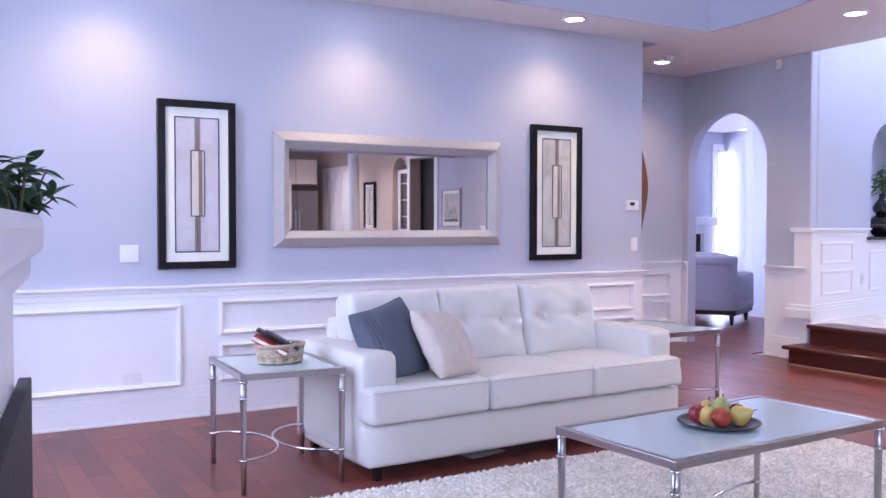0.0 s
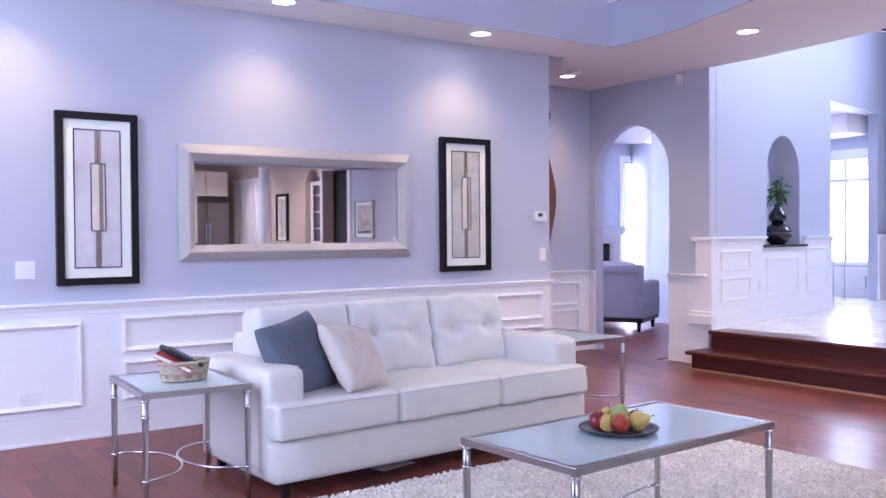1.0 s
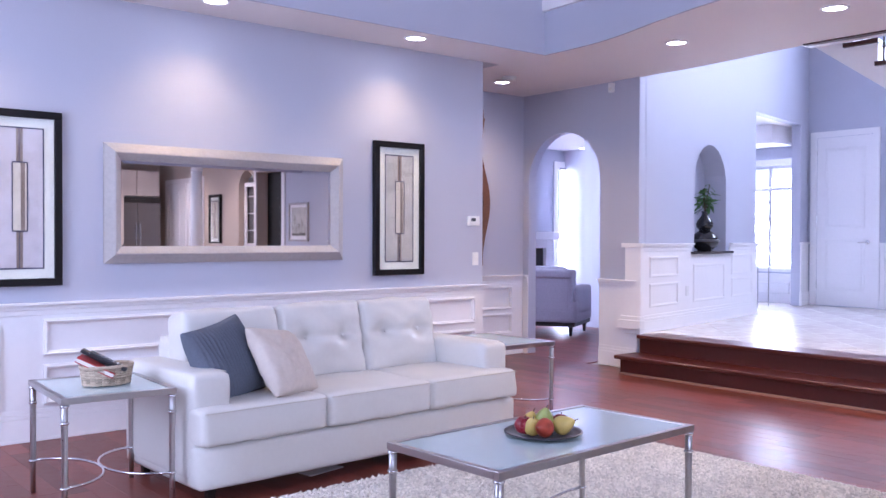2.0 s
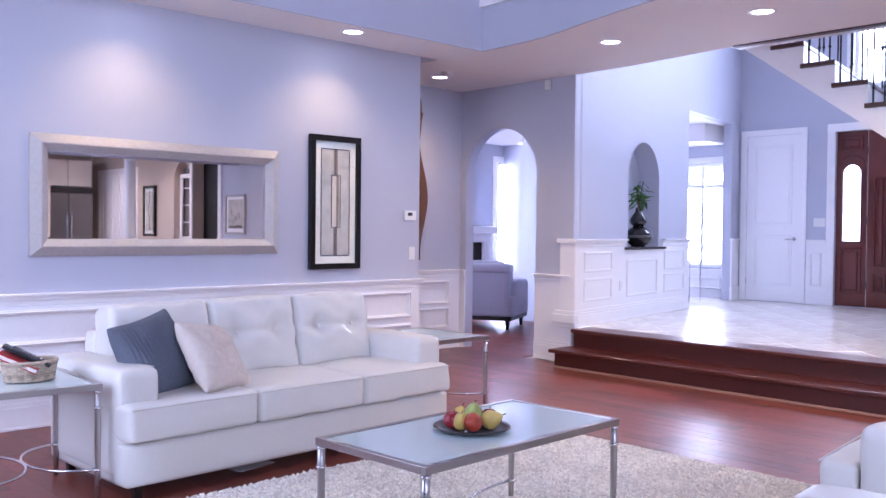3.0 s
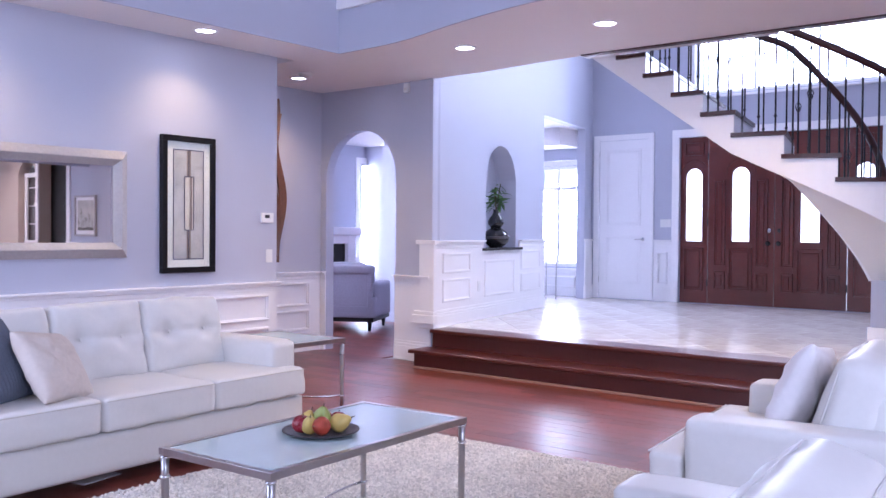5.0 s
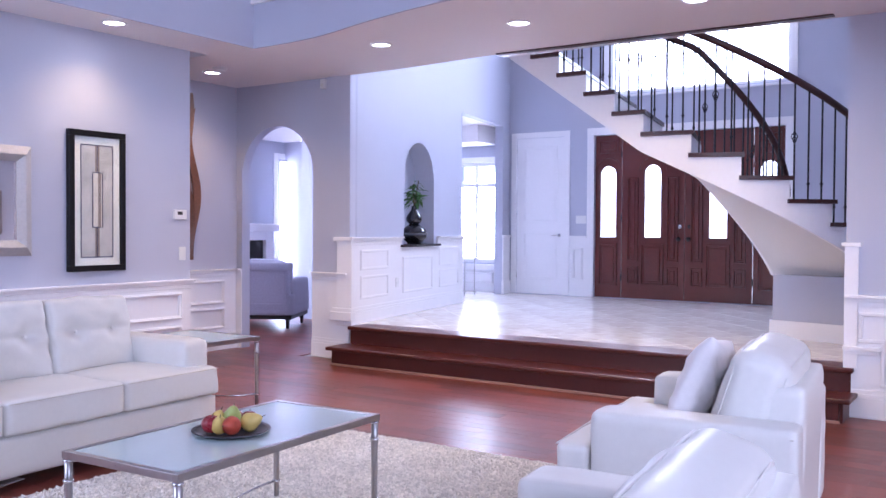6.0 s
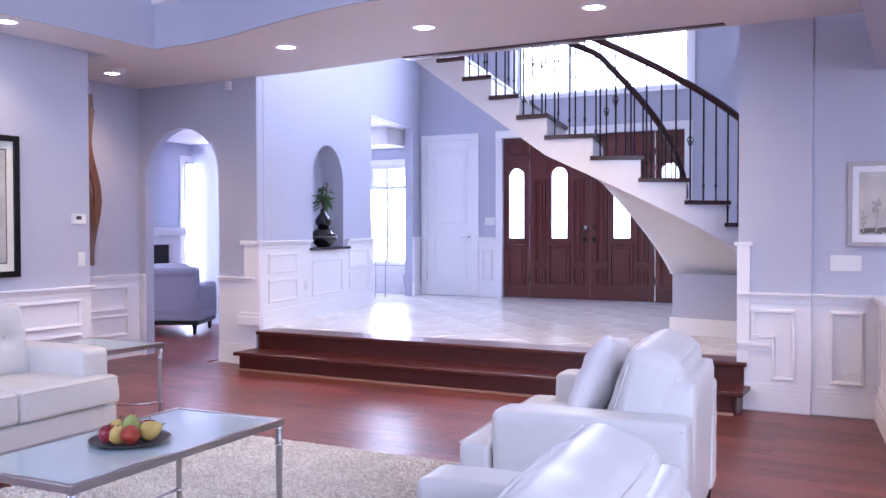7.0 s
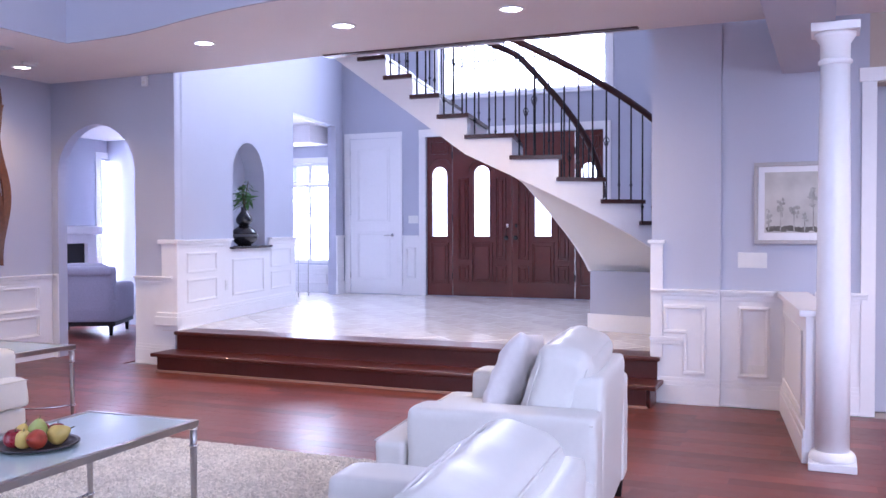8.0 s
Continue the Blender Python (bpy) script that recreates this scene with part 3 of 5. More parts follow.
def curved_stair():
    t = thing("curved_stair", "curved white staircase with dark wooden treads and wrought iron balusters", "staircase")
    N = 13
    for k in range(-1, N):
        subs = 3 if k >= 4 else 1
        s0, s1 = float(k), k + 1.0
        ss = [s0 + (s1 + 0.10 - s0) * i / subs for i in range(subs + 1)]
        pts = [stair_line(s) for s in ss]
        o = [p[0] + (p[0] - p[1]).normalized() * 0.035 for p in pts]
        i_ = [p[1] for p in pts]
        z = stair_z(k)
        part("tread", prism([(p.x, p.y) for p in o] + [(p.x, p.y) for p in i_[::-1]], z - 0.035, z), DARKWOOD, t)
        # riser below this tread's front edge
        a, c = stair_line(s1)
        nrm = (stair_line(s1 + 0.05)[0] - a).normalized() * 0.02
        part("riser", prism([(a.x, a.y), (c.x, c.y), (c.x + nrm.x, c.y + nrm.y), (a.x + nrm.x, a.y + nrm.y)], z - RISE - 0.0, z - 0.0355), TRIM, t)
    for side, nm in ((0, "outer_stringer"), (1, "inner_stringer")):
        b = bmesh.new()
        for k in range(-1, 10):
            subs = 4 if k >= 4 else 1
            for i in range(subs):
                sa, sb = k + i / subs, k + (i + 1) / subs
                if sa > 9.7:
                    continue
                A, B = stair_line(sa), stair_line(sb)
                inn = (A[1] - A[0]).normalized() * (0.03 if side == 0 else -0.03)
                pa, pb = A[side], B[side]
                top = stair_z(k) - 0.036
                za, zb = stair_z(sa) - 0.17, stair_z(sb) - 0.17
                q = [(pa, max(za, ZP)), (pb, max(zb, ZP)), (pb, top), (pa, top)]
                f = [b.verts.new((p.x, p.y, z)) for p, z in q]
                g = [b.verts.new((p.x + inn.x, p.y + inn.y, z)) for p, z in q]
                b.faces.new(f), b.faces.new(g[::-1])
                for e in range(4):
                    b.faces.new((f[e], f[(e + 1) % 4], g[(e + 1) % 4], g[e]))
        bmesh.ops.remove_doubles(b, verts=b.verts[:], dist=0.0005)
        part(nm, b, TRIM, t)
    b = bmesh.new()
    prev = None
    for i in range(-4, 40):
        s = i / 4
        A = stair_line(s)
        z = stair_z(s) - 0.168
        row = [b.verts.new((A[0].x + (A[1].x - A[0].x) * j / 6, A[0].y + (A[1].y - A[0].y) * j / 6, z)) for j in range(7)]
        if prev:
            for j in range(6):
                b.faces.new((prev[j], prev[j + 1], row[j + 1], row[j]))
        prev = row
    part("soffit", b, material("soffit_plaster", (0.74, 0.72, 0.70), 0.7, vary=0.03), t, smooth=True)
    # balusters: two to a tread on both sides, every fourth with a basket
    count = 0
    for side in (0, 1):
        for k in range(0, N - 1):
            for fr in ((0.2, 0.53, 0.86) if side == 0 else (0.3, 0.8)):
                s = k + fr
                A = stair_line(s)
                p = A[side] + (A[1 - side] - A[side]).normalized() * 0.05
                z0 = stair_z(k)
                z1 = stair_z(s) + 0.945 + RISE * 0.5
                part("baluster", tube([(p.x, p.y, z0), (p.x, p.y, z1)], 0.008, 6), IRON, t)
                count += 1
                if count % 5 == 2:
                    b = bmesh.new()
                    zc = z0 + (z1 - z0) * 0.52
                    for q in range(4):
                        a0 = q * math.pi / 2
                        tube([(p.x + 0.026 * math.sin(math.pi * h / 6) * math.cos(a0 + h * 0.5), p.y + 0.026 * math.sin(math.pi * h / 6) * math.sin(a0 + h * 0.5), zc - 0.05 + 0.1 * h / 6) for h in range(7)], 0.004, 5, b)
                    part("basket", b, IRON, t)
                else:
                    part("collar", lathe([(0.009, 0), (0.016, 0.012), (0.009, 0.024)], 8, m=pose(p.x, p.y, z0 + 0.12)), IRON, t)
        pts = []
        for i in range(-4, (N - 1) * 4 + 1):
            s = i / 4
            A = stair_line(s)
            p = A[side] + (A[1 - side] - A[side]).normalized() * 0.05
            pts.append((p.x, p.y, stair_z(s) + 0.945 + RISE * 0.5))
        b = tube(pts, 0.032, 8)
        part("handrail", b, DARKWOOD, t, smooth=True)
    return t


curved_stair()
tagged(part("landing_nosing", box(7.20, 1.0, ZC - 0.012, 7.275, 3.86, ZC + 0.03, 0.006), DARKWOOD), "dark wooden nosing along the landing edge", "trim", kind="structure")
t = thing("landing", "white upper landing at the head of the stair", "landing", kind="structure")
part("landing_slab", box(7.2755, 2.2, ZC + 0.02, 7.5, 3.95, ZC + 0.2), TRIM, t)
# blue cupboard wall under the stair
CO, CI = Vector((8.749, 0.898)), Vector((8.956, 1.810))
M_CL = wall_frame(CI.x, CI.y, CO.x, CO.y)
CLEN = (CO - CI).length
structure("stair_cupboard_wall", wall_with_holes(0.0, CLEN, ZP, stair_z(9.7) - 0.165, 0.1, [], M_CL), WALL, "pale blue cupboard wall below the stair", "wall")
structure("baseboard", wall_with_holes(-0.02, CLEN, ZP, ZP + 0.17, 0.02, [], M_CL @ pose(0, -0.021, 0)), TRIM, "white base board of the stair cupboard", "baseboard")


# ---- front door set ----
def front_door():
    t = thing("front_door_set", "dark red-brown carved double entrance doors with arched glass side lights", "door", kind="structure", m=pose(XF + 0.05, 5.275, 0, 0, 0, -90))
    W = 5.275 - 2.53
    z0, z1 = 0.375, 2.785
    leaves = [(0.0, 0.415), (0.425, 1.368), (1.374, 2.318), (2.328, W)]
    for i, (a, c) in enumerate(leaves):
        w = c - a
        side = i in (0, 3)
        d = part("door_leaf" if not side else "side_light", bmesh.new(), DOORWOOD, t)
        gw = 0.265
        cx = (a + c) / 2
        b = wall_with_holes(a, c, z0, z1, 0.05, [(cx - gw / 2, cx + gw / 2, 1.27, 2.335, True)], pose(0, 0, 0))
        b.to_mesh(d.data)
        b.free()
        part("glass_pane", box(cx - gw / 2 - 0.01, 0.02, 1.26, cx + gw / 2 + 0.01, 0.03, 2.345), RIPPLE, d, "bright rippled glass")
        n = 20
        r = gw / 2
        arch = [(cx - r, 0, 1.27)] + [(cx - r * math.cos(math.pi * k / n), 0, 2.335 - r + r * math.sin(math.pi * k / n)) for k in range(n + 1)] + [(cx + r, 0, 1.27)]
        part("glass_bead", tube(arch, 0.011, 6, closed=True), DOORWOOD, d)
        big = [(cx - r - 0.075, -0.004, 2.24)] + [(cx - (r + 0.075) * math.cos(math.pi * k / n), -0.004, 2.24 + (r + 0.075) * math.sin(math.pi * k / n)) for k in range(n + 1)]
        part("arch_moulding", tube(big, 0.012, 6), DOORWOOD, d)

        def panel(x0, pz0, x1, pz1):
            bb = bmesh.new()
            frame_bars(x1 - x0, pz1 - pz0, 0.022, 0.024, bb, pose(x0, 0, pz0))
            box(x0 + 0.05, -0.010, pz0 + 0.05, x1 - 0.05, 0, pz1 - 0.05, 0.009, bb, 1) if x1 - x0 > 0.13 else None
            part("raised_panel", bb, DOORWOOD, d)
        if side:
            panel(a + 0.06, 0.55, c - 0.06, 1.18)
            panel(a + 0.06, 2.52, c - 0.06, 2.72)
        else:
            panel(cx - 0.17, 0.58, cx + 0.17, 1.18)
            for q in (-1, 1):
                x = cx + q * 0.30
                panel(x - 0.085, 0.58, x + 0.085, 0.84)
                panel(x - 0.085, 0.92, x + 0.085, 2.15)
    for x in (1.368 - 0.07, 1.374 + 0.07):
        b = lathe([(0.012, 0), (0.012, 0.03), (0.03, 0.035), (0.034, 0.055), (0.02, 0.07)], 14, m=pose(x, 0, 1.25, 90))
        part("door_knob", b, BLACKMATT, t)
        part("deadbolt", lathe([(0.03, 0), (0.03, 0.012), (0.015, 0.02)], 14, m=pose(x, 0, 1.43, 90)), CHROME if x < 1.37 else BLACKMATT, t)
    for x in (0.418, 2.322):
        for z in (0.62, 1.5, 2.45):
            part("hinge", tube([(x, -0.008, z), (x, -0.008, z + 0.1)], 0.009, 6), BLACKMATT, t)
    part("threshold", box(0, -0.03, ZP, W, 0.05, 0.374), DARKWOOD, t)
    b = box(-0.11, -0.075, ZP, -0.0005, -0.051, 2.9, 0.004)
    box(W + 0.0005, -0.075, ZP, W + 0.11, -0.051, 2.9, 0.004, b)
    box(-0.11, -0.08, 2.79, W + 0.11, -0.051, 2.9, 0.004, b)
    part("casing", b, TRIM, t, "white casing")
    return t


front_door()


def panel_door(m, w, h, name="door", label="white panelled interior door, closed"):
    t = thing(name, label, "door", kind="structure", m=m)
    part("leaf", box(0, -0.005, 0.005, w, 0.03, h, 0.002), TRIM, t)
    for z0, z1 in ((0.22, h * 0.40), (h * 0.46, h - 0.14)):
        b = bmesh.new()
        frame_bars(w - 0.22, z1 - z0, 0.03, 0.010, b, pose(0.11, -0.005, z0))
        frame_bars(w - 0.30, z1 - z0 - 0.08, 0.012, 0.008, b, pose(0.15, -0.005, z0 + 0.04))
        part("panel", b, TRIM, t)
    b = box(-0.10, -0.022, 0, -0.004, 0, h + 0.09, 0.004)
    box(w + 0.004, -0.022, 0, w + 0.10, 0, h + 0.09, 0.004, b)
    box(-0.0035, -0.022, h + 0.003, w + 0.0035, 0, h + 0.09, 0.004, b)
    part("casing", b, TRIM, t)
    hd = part("handle", lathe([(0.026, 0), (0.026, 0.008), (0.01, 0.012), (0.01, 0.05)], 12, m=pose(w - 0.07, -0.005, 0.92, 90)), CHROME, t, "chrome lever handle")
    part("lever", tube([(w - 0.07, -0.05, 0.92), (w - 0.19, -0.05, 0.915)], 0.008, 8), CHROME, hd)
    for z in (0.25, h / 2, h - 0.25):
        part("hinge", tube([(-0.001, -0.012, z), (-0.001, -0.012, z + 0.09)], 0.007, 6), CHROME, t)
    return t


panel_door(pose(XF - 0.002, 6.585, ZP + 0.004, 0, 0, -90), 0.81, 2.43, "door_foyer")


# ---- windows ----
def window(name, m, w, h, cols, rows, transom=0.0, label="white framed window with small panes in daylight", mull=0.03, case=0.09):
    t = thing(name, label, "window", kind="structure", m=m)
    b = frame_bars(w, h, 0.05, 0.03, None, pose(0, 0.08, 0))
    part("window_frame", b, TRIM, t)
    part("pane", box(0.05, 0.055, 0.05, w - 0.05, 0.06, h - 0.05), CLEAR, t).visible_shadow = False
    bars = [w * k / cols for k in range(1, cols)]
    for k, x in enumerate(bars):
        part("mullion", box(x - mull / 2, 0.035, 0.05, x + mull / 2, 0.0545, h - 0.05), TRIM, t)
    if transom:
        part("transom", box(0.05, 0.034, transom - 0.03, w - 0.05, 0.0545, transom + 0.03), TRIM, t)
    for k in range(1, rows):
        z = 0.05 + (h - 0.1) * k / rows
        part("glazing_bar", box(0.05, 0.04, z - 0.009, w - 0.05, 0.0545, z + 0.009), TRIM, t)
    b = box(-case, -0.022, -0.02, -0.0005, -0.0005, h + case, 0.004)
    box(w + 0.0005, -0.022, -0.02, w + case, -0.0005, h + case, 0.004, b)
    box(-0.0005, -0.022, h, w + 0.0005, -0.0005, h + case, 0.004, b)
    part("casing", b, TRIM, t)
    part("window_sill", box(-case - 0.03, -0.06, -0.05, w + case + 0.03, 0.03, -0.0205, 0.005), TRIM, t)
    return t


window("window_foyer", pose(XF, 5.05, 3.38, 0, 0, -90), 2.57, 1.92, 3, 4, case=0.09)
window("window_dining", pose(XF, 7.74, 0.83, 0, 0, -90), 0.76, 1.62, 2, 6, transom=1.26, mull=0.05)
window("window_living", pose(12.42, 11.6, 0.35), 0.74, 2.31, 1, 1, case=0.11)
# extra window out of view, added for the sitting room fill
window("window_living", pose(7.6, 11.6, 0.5), 1.6, 2.1, 2, 1)
window("unseen_window_west", pose(-0.6, 3.1, 0.6, 0, 0, 90), 2.1, 4.4, 2, 3, case=0.05)
# this one is made up, to give the western fill lamp an opening
window("unseen_window_west", pose(-0.6, -4.5, 1.0, 0, 0, 90), 3.0, 4.0, 3, 3, case=0.05)
# unseen south window, added as the opening for the fill lamp
window("added_window_south", pose(3.9, -5.9, 0.5, 0, 0, 180), 4.2, 4.7, 4, 3, case=0.08)
TREES = glow("winter_garden_backdrop", (0.8, 0.85, 0.9), 0.9)
tn = TREES.node_tree
garden, gmap, gramp = tn.nodes.new("ShaderNodeTexNoise"), tn.nodes.new("ShaderNodeMapping"), tn.nodes.new("ShaderNodeValToRGB")
gco = tn.nodes.new("ShaderNodeTexCoord")
gmap.inputs["Scale"].default_value = (6.0, 6.0, 1.2)
garden.inputs["Scale"].default_value, garden.inputs["Detail"].default_value = 1.4, 6
gramp.color_ramp.elements[0].color, gramp.color_ramp.elements[1].color = (0.42, 0.43, 0.46, 1), (0.95, 0.97, 1.0, 1)
gramp.color_ramp.elements[0].position, gramp.color_ramp.elements[1].position = 0.35, 0.62
tn.links.new(gco.outputs["Object"], gmap.inputs[0]), tn.links.new(gmap.outputs[0], garden.inputs["Vector"])
tn.links.new(garden.outputs[0], gramp.inputs[0]), tn.links.new(gramp.outputs[0], tn.nodes["Principled BSDF"].inputs["Emission Color"])
structure("backdrop_garden", box(13.9, 6.4, -0.5, 14.0, 8.88, 3.1), TREES, "pale winter garden and trees outside the dining room", "backdrop")
for nm, args in (("backdrop_front", (14.2, 0.5, -0.5, 14.3, 9.8, 6.5)), ("backdrop_living", (6.8, 12.6, -0.5, 14.8, 12.7, 4.0))):
    structure(nm, box(*args), DAYGLOW, "bright overcast daylight outside the windows", "backdrop")


# ---- seating ----
def sofa():
    W, D = 2.26, 0.95
    t = thing("sofa", "white leather three-seat sofa with tufted back cushions and track arms", "sofa", m=pose(1.922, 4.055, 0, 0, 0, 2.6))
    part("base", rounded(W - 0.012, D - 0.04, 0.22, 0.02, 6, m=pose(W / 2, D / 2 + 0.01, 0.185)), LEATHER, t, smooth=True)
    for x in (0.0, W - 0.225):
        part("arm", rounded(0.225, D - 0.10, 0.56, 0.04, 8, 0.006, pose(x + 0.1125, 0.10 + (D - 0.10) / 2, 0.375)), LEATHER, t, smooth=True)
        part("arm_seam", tube([(x + 0.212, 0.15, 0.648), (x + 0.212, 0.90, 0.648)], 0.003, 5), SEAM, t)
    part("back_frame", rounded(W - 0.38, 0.16, 0.68, 0.04, 6, m=pose(W / 2, D - 0.09, 0.44)), LEATHER, t, smooth=True)
    cw = (W - 0.01) / 3
    for i in range(3):
        c = part("seat_cushion", rounded(cw - 0.006, 0.74, 0.185, 0.028, 16, (0.003, 0.006, 0.014), pose(cw * (i + 0.5) + 0.005, 0.37, 0.392), wrinkle=0.006, seed=i * 2.3), LEATHER, t, smooth=True)
        x0 = cw * i + 0.02
        part("piping", tube([(x0, -0.001, 0.468), (x0 + cw * 0.5, -0.008, 0.471), (x0 + cw - 0.035, -0.001, 0.468)], 0.003, 5), SEAM, c)
    bw = (W - 0.40) / 3
    for i in range(3):
        dm = [(q, zz, 0.05, 0.06) for q in (-bw * 0.22, bw * 0.22) for zz in (0.02,)]
        c = part("back_cushion", rounded(bw - 0.012, 0.21, 0.47, 0.034, 30, (0.006, 0.042, 0.010), pose(0.20 + bw * (i + 0.5), 0.70, 0.685, -12), dimples=dm, crease=(0.02, 0.016, 0.02), wrinkle=0.012, seed=i * 3.7), LEATHER, t, smooth=True)
        for q in (-1, 1):
            part("tuft_button", lathe([(0.001, 0), (0.011, 0.002), (0.009, 0.007), (0.002, 0.009)], 10, m=pose(0.20 + bw * (i + 0.5) + q * bw * 0.22, 0.70, 0.685, -12) @ pose(0, -0.105, 0.02, 90)), LEATHER, c)
    for x in (0.09, W - 0.09):
        for y in (0.09, D - 0.09):
            part("leg", lathe([(0.025, 0), (0.034, 0.10)], 4, m=pose(x, y, 0, 0, 0, 45)), GREYWOOD, t)
    return t


sofa()


def armchair(m, z):
    W, D = 1.24, 0.98
    t = thing("leather_armchair", "wide white leather armchair with loose back cushion", "armchair", "pair of armchairs", m=m)
    part("base", rounded(W - 0.02, 0.79, 0.20, 0.02, 6, m=pose(W / 2, 0.535, 0.20)), LEATHER, t, smooth=True)
    for x, out in ((0.0, 0.004), (W - 0.20, 0.196)):
        arm = part("arm", rounded(0.20, 0.80, 0.54, 0.026, 16, (0.004, 0.004, 0.003), pose(x + 0.10, 0.54, 0.37), wrinkle=0.004, seed=x), LEATHER, t, smooth=True)
        part("arm_seam", tube([(x + out, 0.165, 0.606), (x + out, 0.925, 0.606)], 0.0028, 5), SEAM, arm)
        part("arm_seam", tube([(x + 0.2 - out, 0.165, 0.606), (x + 0.2 - out, 0.80, 0.606)], 0.0028, 5), SEAM, arm)
    part("back_frame", rounded(W - 0.402, 0.17, 0.66, 0.03, 10, m=pose(W / 2, D - 0.125, 0.44, -2)), LEATHER, t, smooth=True)
    c = part("seat_cushion", rounded(W - 0.41, 0.78, 0.19, 0.035, 14, (0.004, 0.006, 0.016), pose(W / 2, 0.40, 0.40), wrinkle=0.006), LEATHER, t, smooth=True)
    part("cushion_front", rounded(W - 0.01, 0.15, 0.188, 0.032, 14, (0.003, 0.006, 0.008), pose(W / 2, 0.06, 0.40), wrinkle=0.004), LEATHER, c, smooth=True)
    part("piping", tube([(0.03, -0.014, 0.483), (W / 2, -0.018, 0.488), (W - 0.03, -0.014, 0.483)], 0.004, 6), LEATHER, c, smooth=True)
    mc = pose(W / 2, 0.72, z, -17)
    b = part("back_cushion", rounded(W - 0.40, 0.24, 0.50, 0.075, 30, (0.010, 0.04, 0.016), mc, wrinkle=0.008, seed=1.3), LEATHER, t, smooth=True)
    edge_piping(W - 0.40, 0.24, 0.50, 0.075, mc, b, LEATHER)
    for x in (0.09, W - 0.09):
        for y in (0.22, D - 0.08):
            part("leg", lathe([(0.025, 0), (0.034, 0.10)], 4, m=pose(x, y, 0, 0, 0, 45)), GREYWOOD, t)
    return t


# the chairs face the sofa, so their fronts point towards +y
armchair(pose(4.724, 1.515, 0.0, 0, 0, 180 + 6), 0.645)
armchair(pose(2.655, 1.18, 0.0, 0, 0, 180 + 5), 0.61)


def pillow(name, label, mat, m, w=0.46, h=0.46, d=0.13, ribs=0):
    b = bmesh.new()
    n = 80
    grid = {}
    for side in (1, -1):
        for i in range(n + 1):
            for j in range(n + 1):
                u, v = 2 * i / n - 1, 2 * j / n - 1
                edge = (1 - u ** 4) * (1 - v ** 4)
                y = side * d * 0.5 * max((1 - u * u) * (1 - v * v), 0) ** 0.4
                if ribs:
                    y += side * 0.006 * math.sin(ribs * u) * edge
                y += (0.012 if ribs else 0.022) * noise.noise(Vector((u * 2.5, v * 2.5, side * 3.1))) * edge
                if not ribs:
                    y += 0.006 * noise.noise(Vector((u * 3 + v * 6, v * 3 - u * 6, 7))) * edge
                key = (i, j) if i in (0, n) or j in (0, n) else (i, j, side)
                if key not in grid:
                    grid[key] = b.verts.new((u * w / 2 * (1 - 0.075 * (1 - v * v) * u * u - 0.02 * u ** 6 * v ** 6), y, v * h / 2 * (1 - 0.075 * (1 - u * u) * v * v - 0.02 * u ** 6 * v ** 6)))
    for side in (1, -1):
        for i in range(n):
            for j in range(n):
                k = [grid[q if q in grid else (*q, side)] for q in ((i, j), (i + 1, j), (i + 1, j + 1), (i, j + 1))]
                try:
                    b.faces.new(k if side < 0 else k[::-1])
                except ValueError:
                    pass
    ob = part(name, b, mat, None, label, smooth=True)
    ob["category"] = "pillow"
    ob.matrix_world = m
    return ob


pillow("throw_pillow", "slate blue ribbed knit pillow leaning on the sofa arm", BLUEKNIT, pose(2.23, 4.44, 0.665, -22, -9, 25), 0.46, 0.46, 0.22, 62)
pillow("throw_pillow", "beige pleated fabric pillow leaning on the blue pillow", BEIGE, pose(2.53, 4.34, 0.645, -33, 8, 30), 0.46, 0.43, 0.19)
pillow("throw_pillow", "white fabric pillow on the leather armchair", WHITEFAB, pose(4.20, 1.00, 0.68, 22, 8, 6), 0.48, 0.46, 0.19)


ob = part("paper_sheet", box(-0.13, -0.05, 0, 0.13, 0.05, 0.004, 0.001), PLASTIC, None)
tagged(ob, "white folded sheet lying on the floor below the sofa", "paper")
ob.matrix_world = pose(2.78, 4.34, 0.001, 0, 0, 12)


# ---- tables ----
def glass_table(name, label, m, w, d, h, low):
    t = thing(name, label, "table", m=m)
    b = box(0, 0, h - 0.03, w, 0.028, h, 0.002)
    box(0, d - 0.028, h - 0.03, w, d, h, 0.002, b)
    box(0, 0.0285, h - 0.03, 0.028, d - 0.0285, h, 0.002, b)
    box(w - 0.028, 0.0285, h - 0.03, w, d - 0.0285, h, 0.002, b)
    part("top_frame", b, STEEL, t)
    part("glass_top", box(0.026, 0.026, h - 0.016, w - 0.026, d - 0.026, h - 0.004), FROST, t, "pale green frosted glass top")
    for x in (0.018, w - 0.018):
        for y in (0.018, d - 0.018):
            leg = part("leg", lathe([(0.013, 0.0), (0.014, low), (0.0165, h - 0.12), (0.0165, h - 0.031)], 14, m=pose(x, y, 0)), STEEL, t, smooth=True)
            for z in (h - 0.045, h - 0.125, low - 0.008):
                part("collar", lathe([(0.017, 0), (0.022, 0.004), (0.022, 0.009), (0.017, 0.013)], 14, m=pose(x, y, z)), CHROME, leg, smooth=True)
    # two bowed stretchers that meet in the middle
    for s in (0, 1):
        pts = []
        for k in range(17):
            a = math.pi * k / 16
            px = 0.018 + (w * 0.5 - 0.02) * math.sin(a)
            py = 0.018 + (d - 0.036) * (0.5 - 0.5 * math.cos(a))
            pts.append((px if s == 0 else w - px, py, low))
        part("stretcher", tube(pts, 0.007, 8), CHROME, t, smooth=True)
    return t


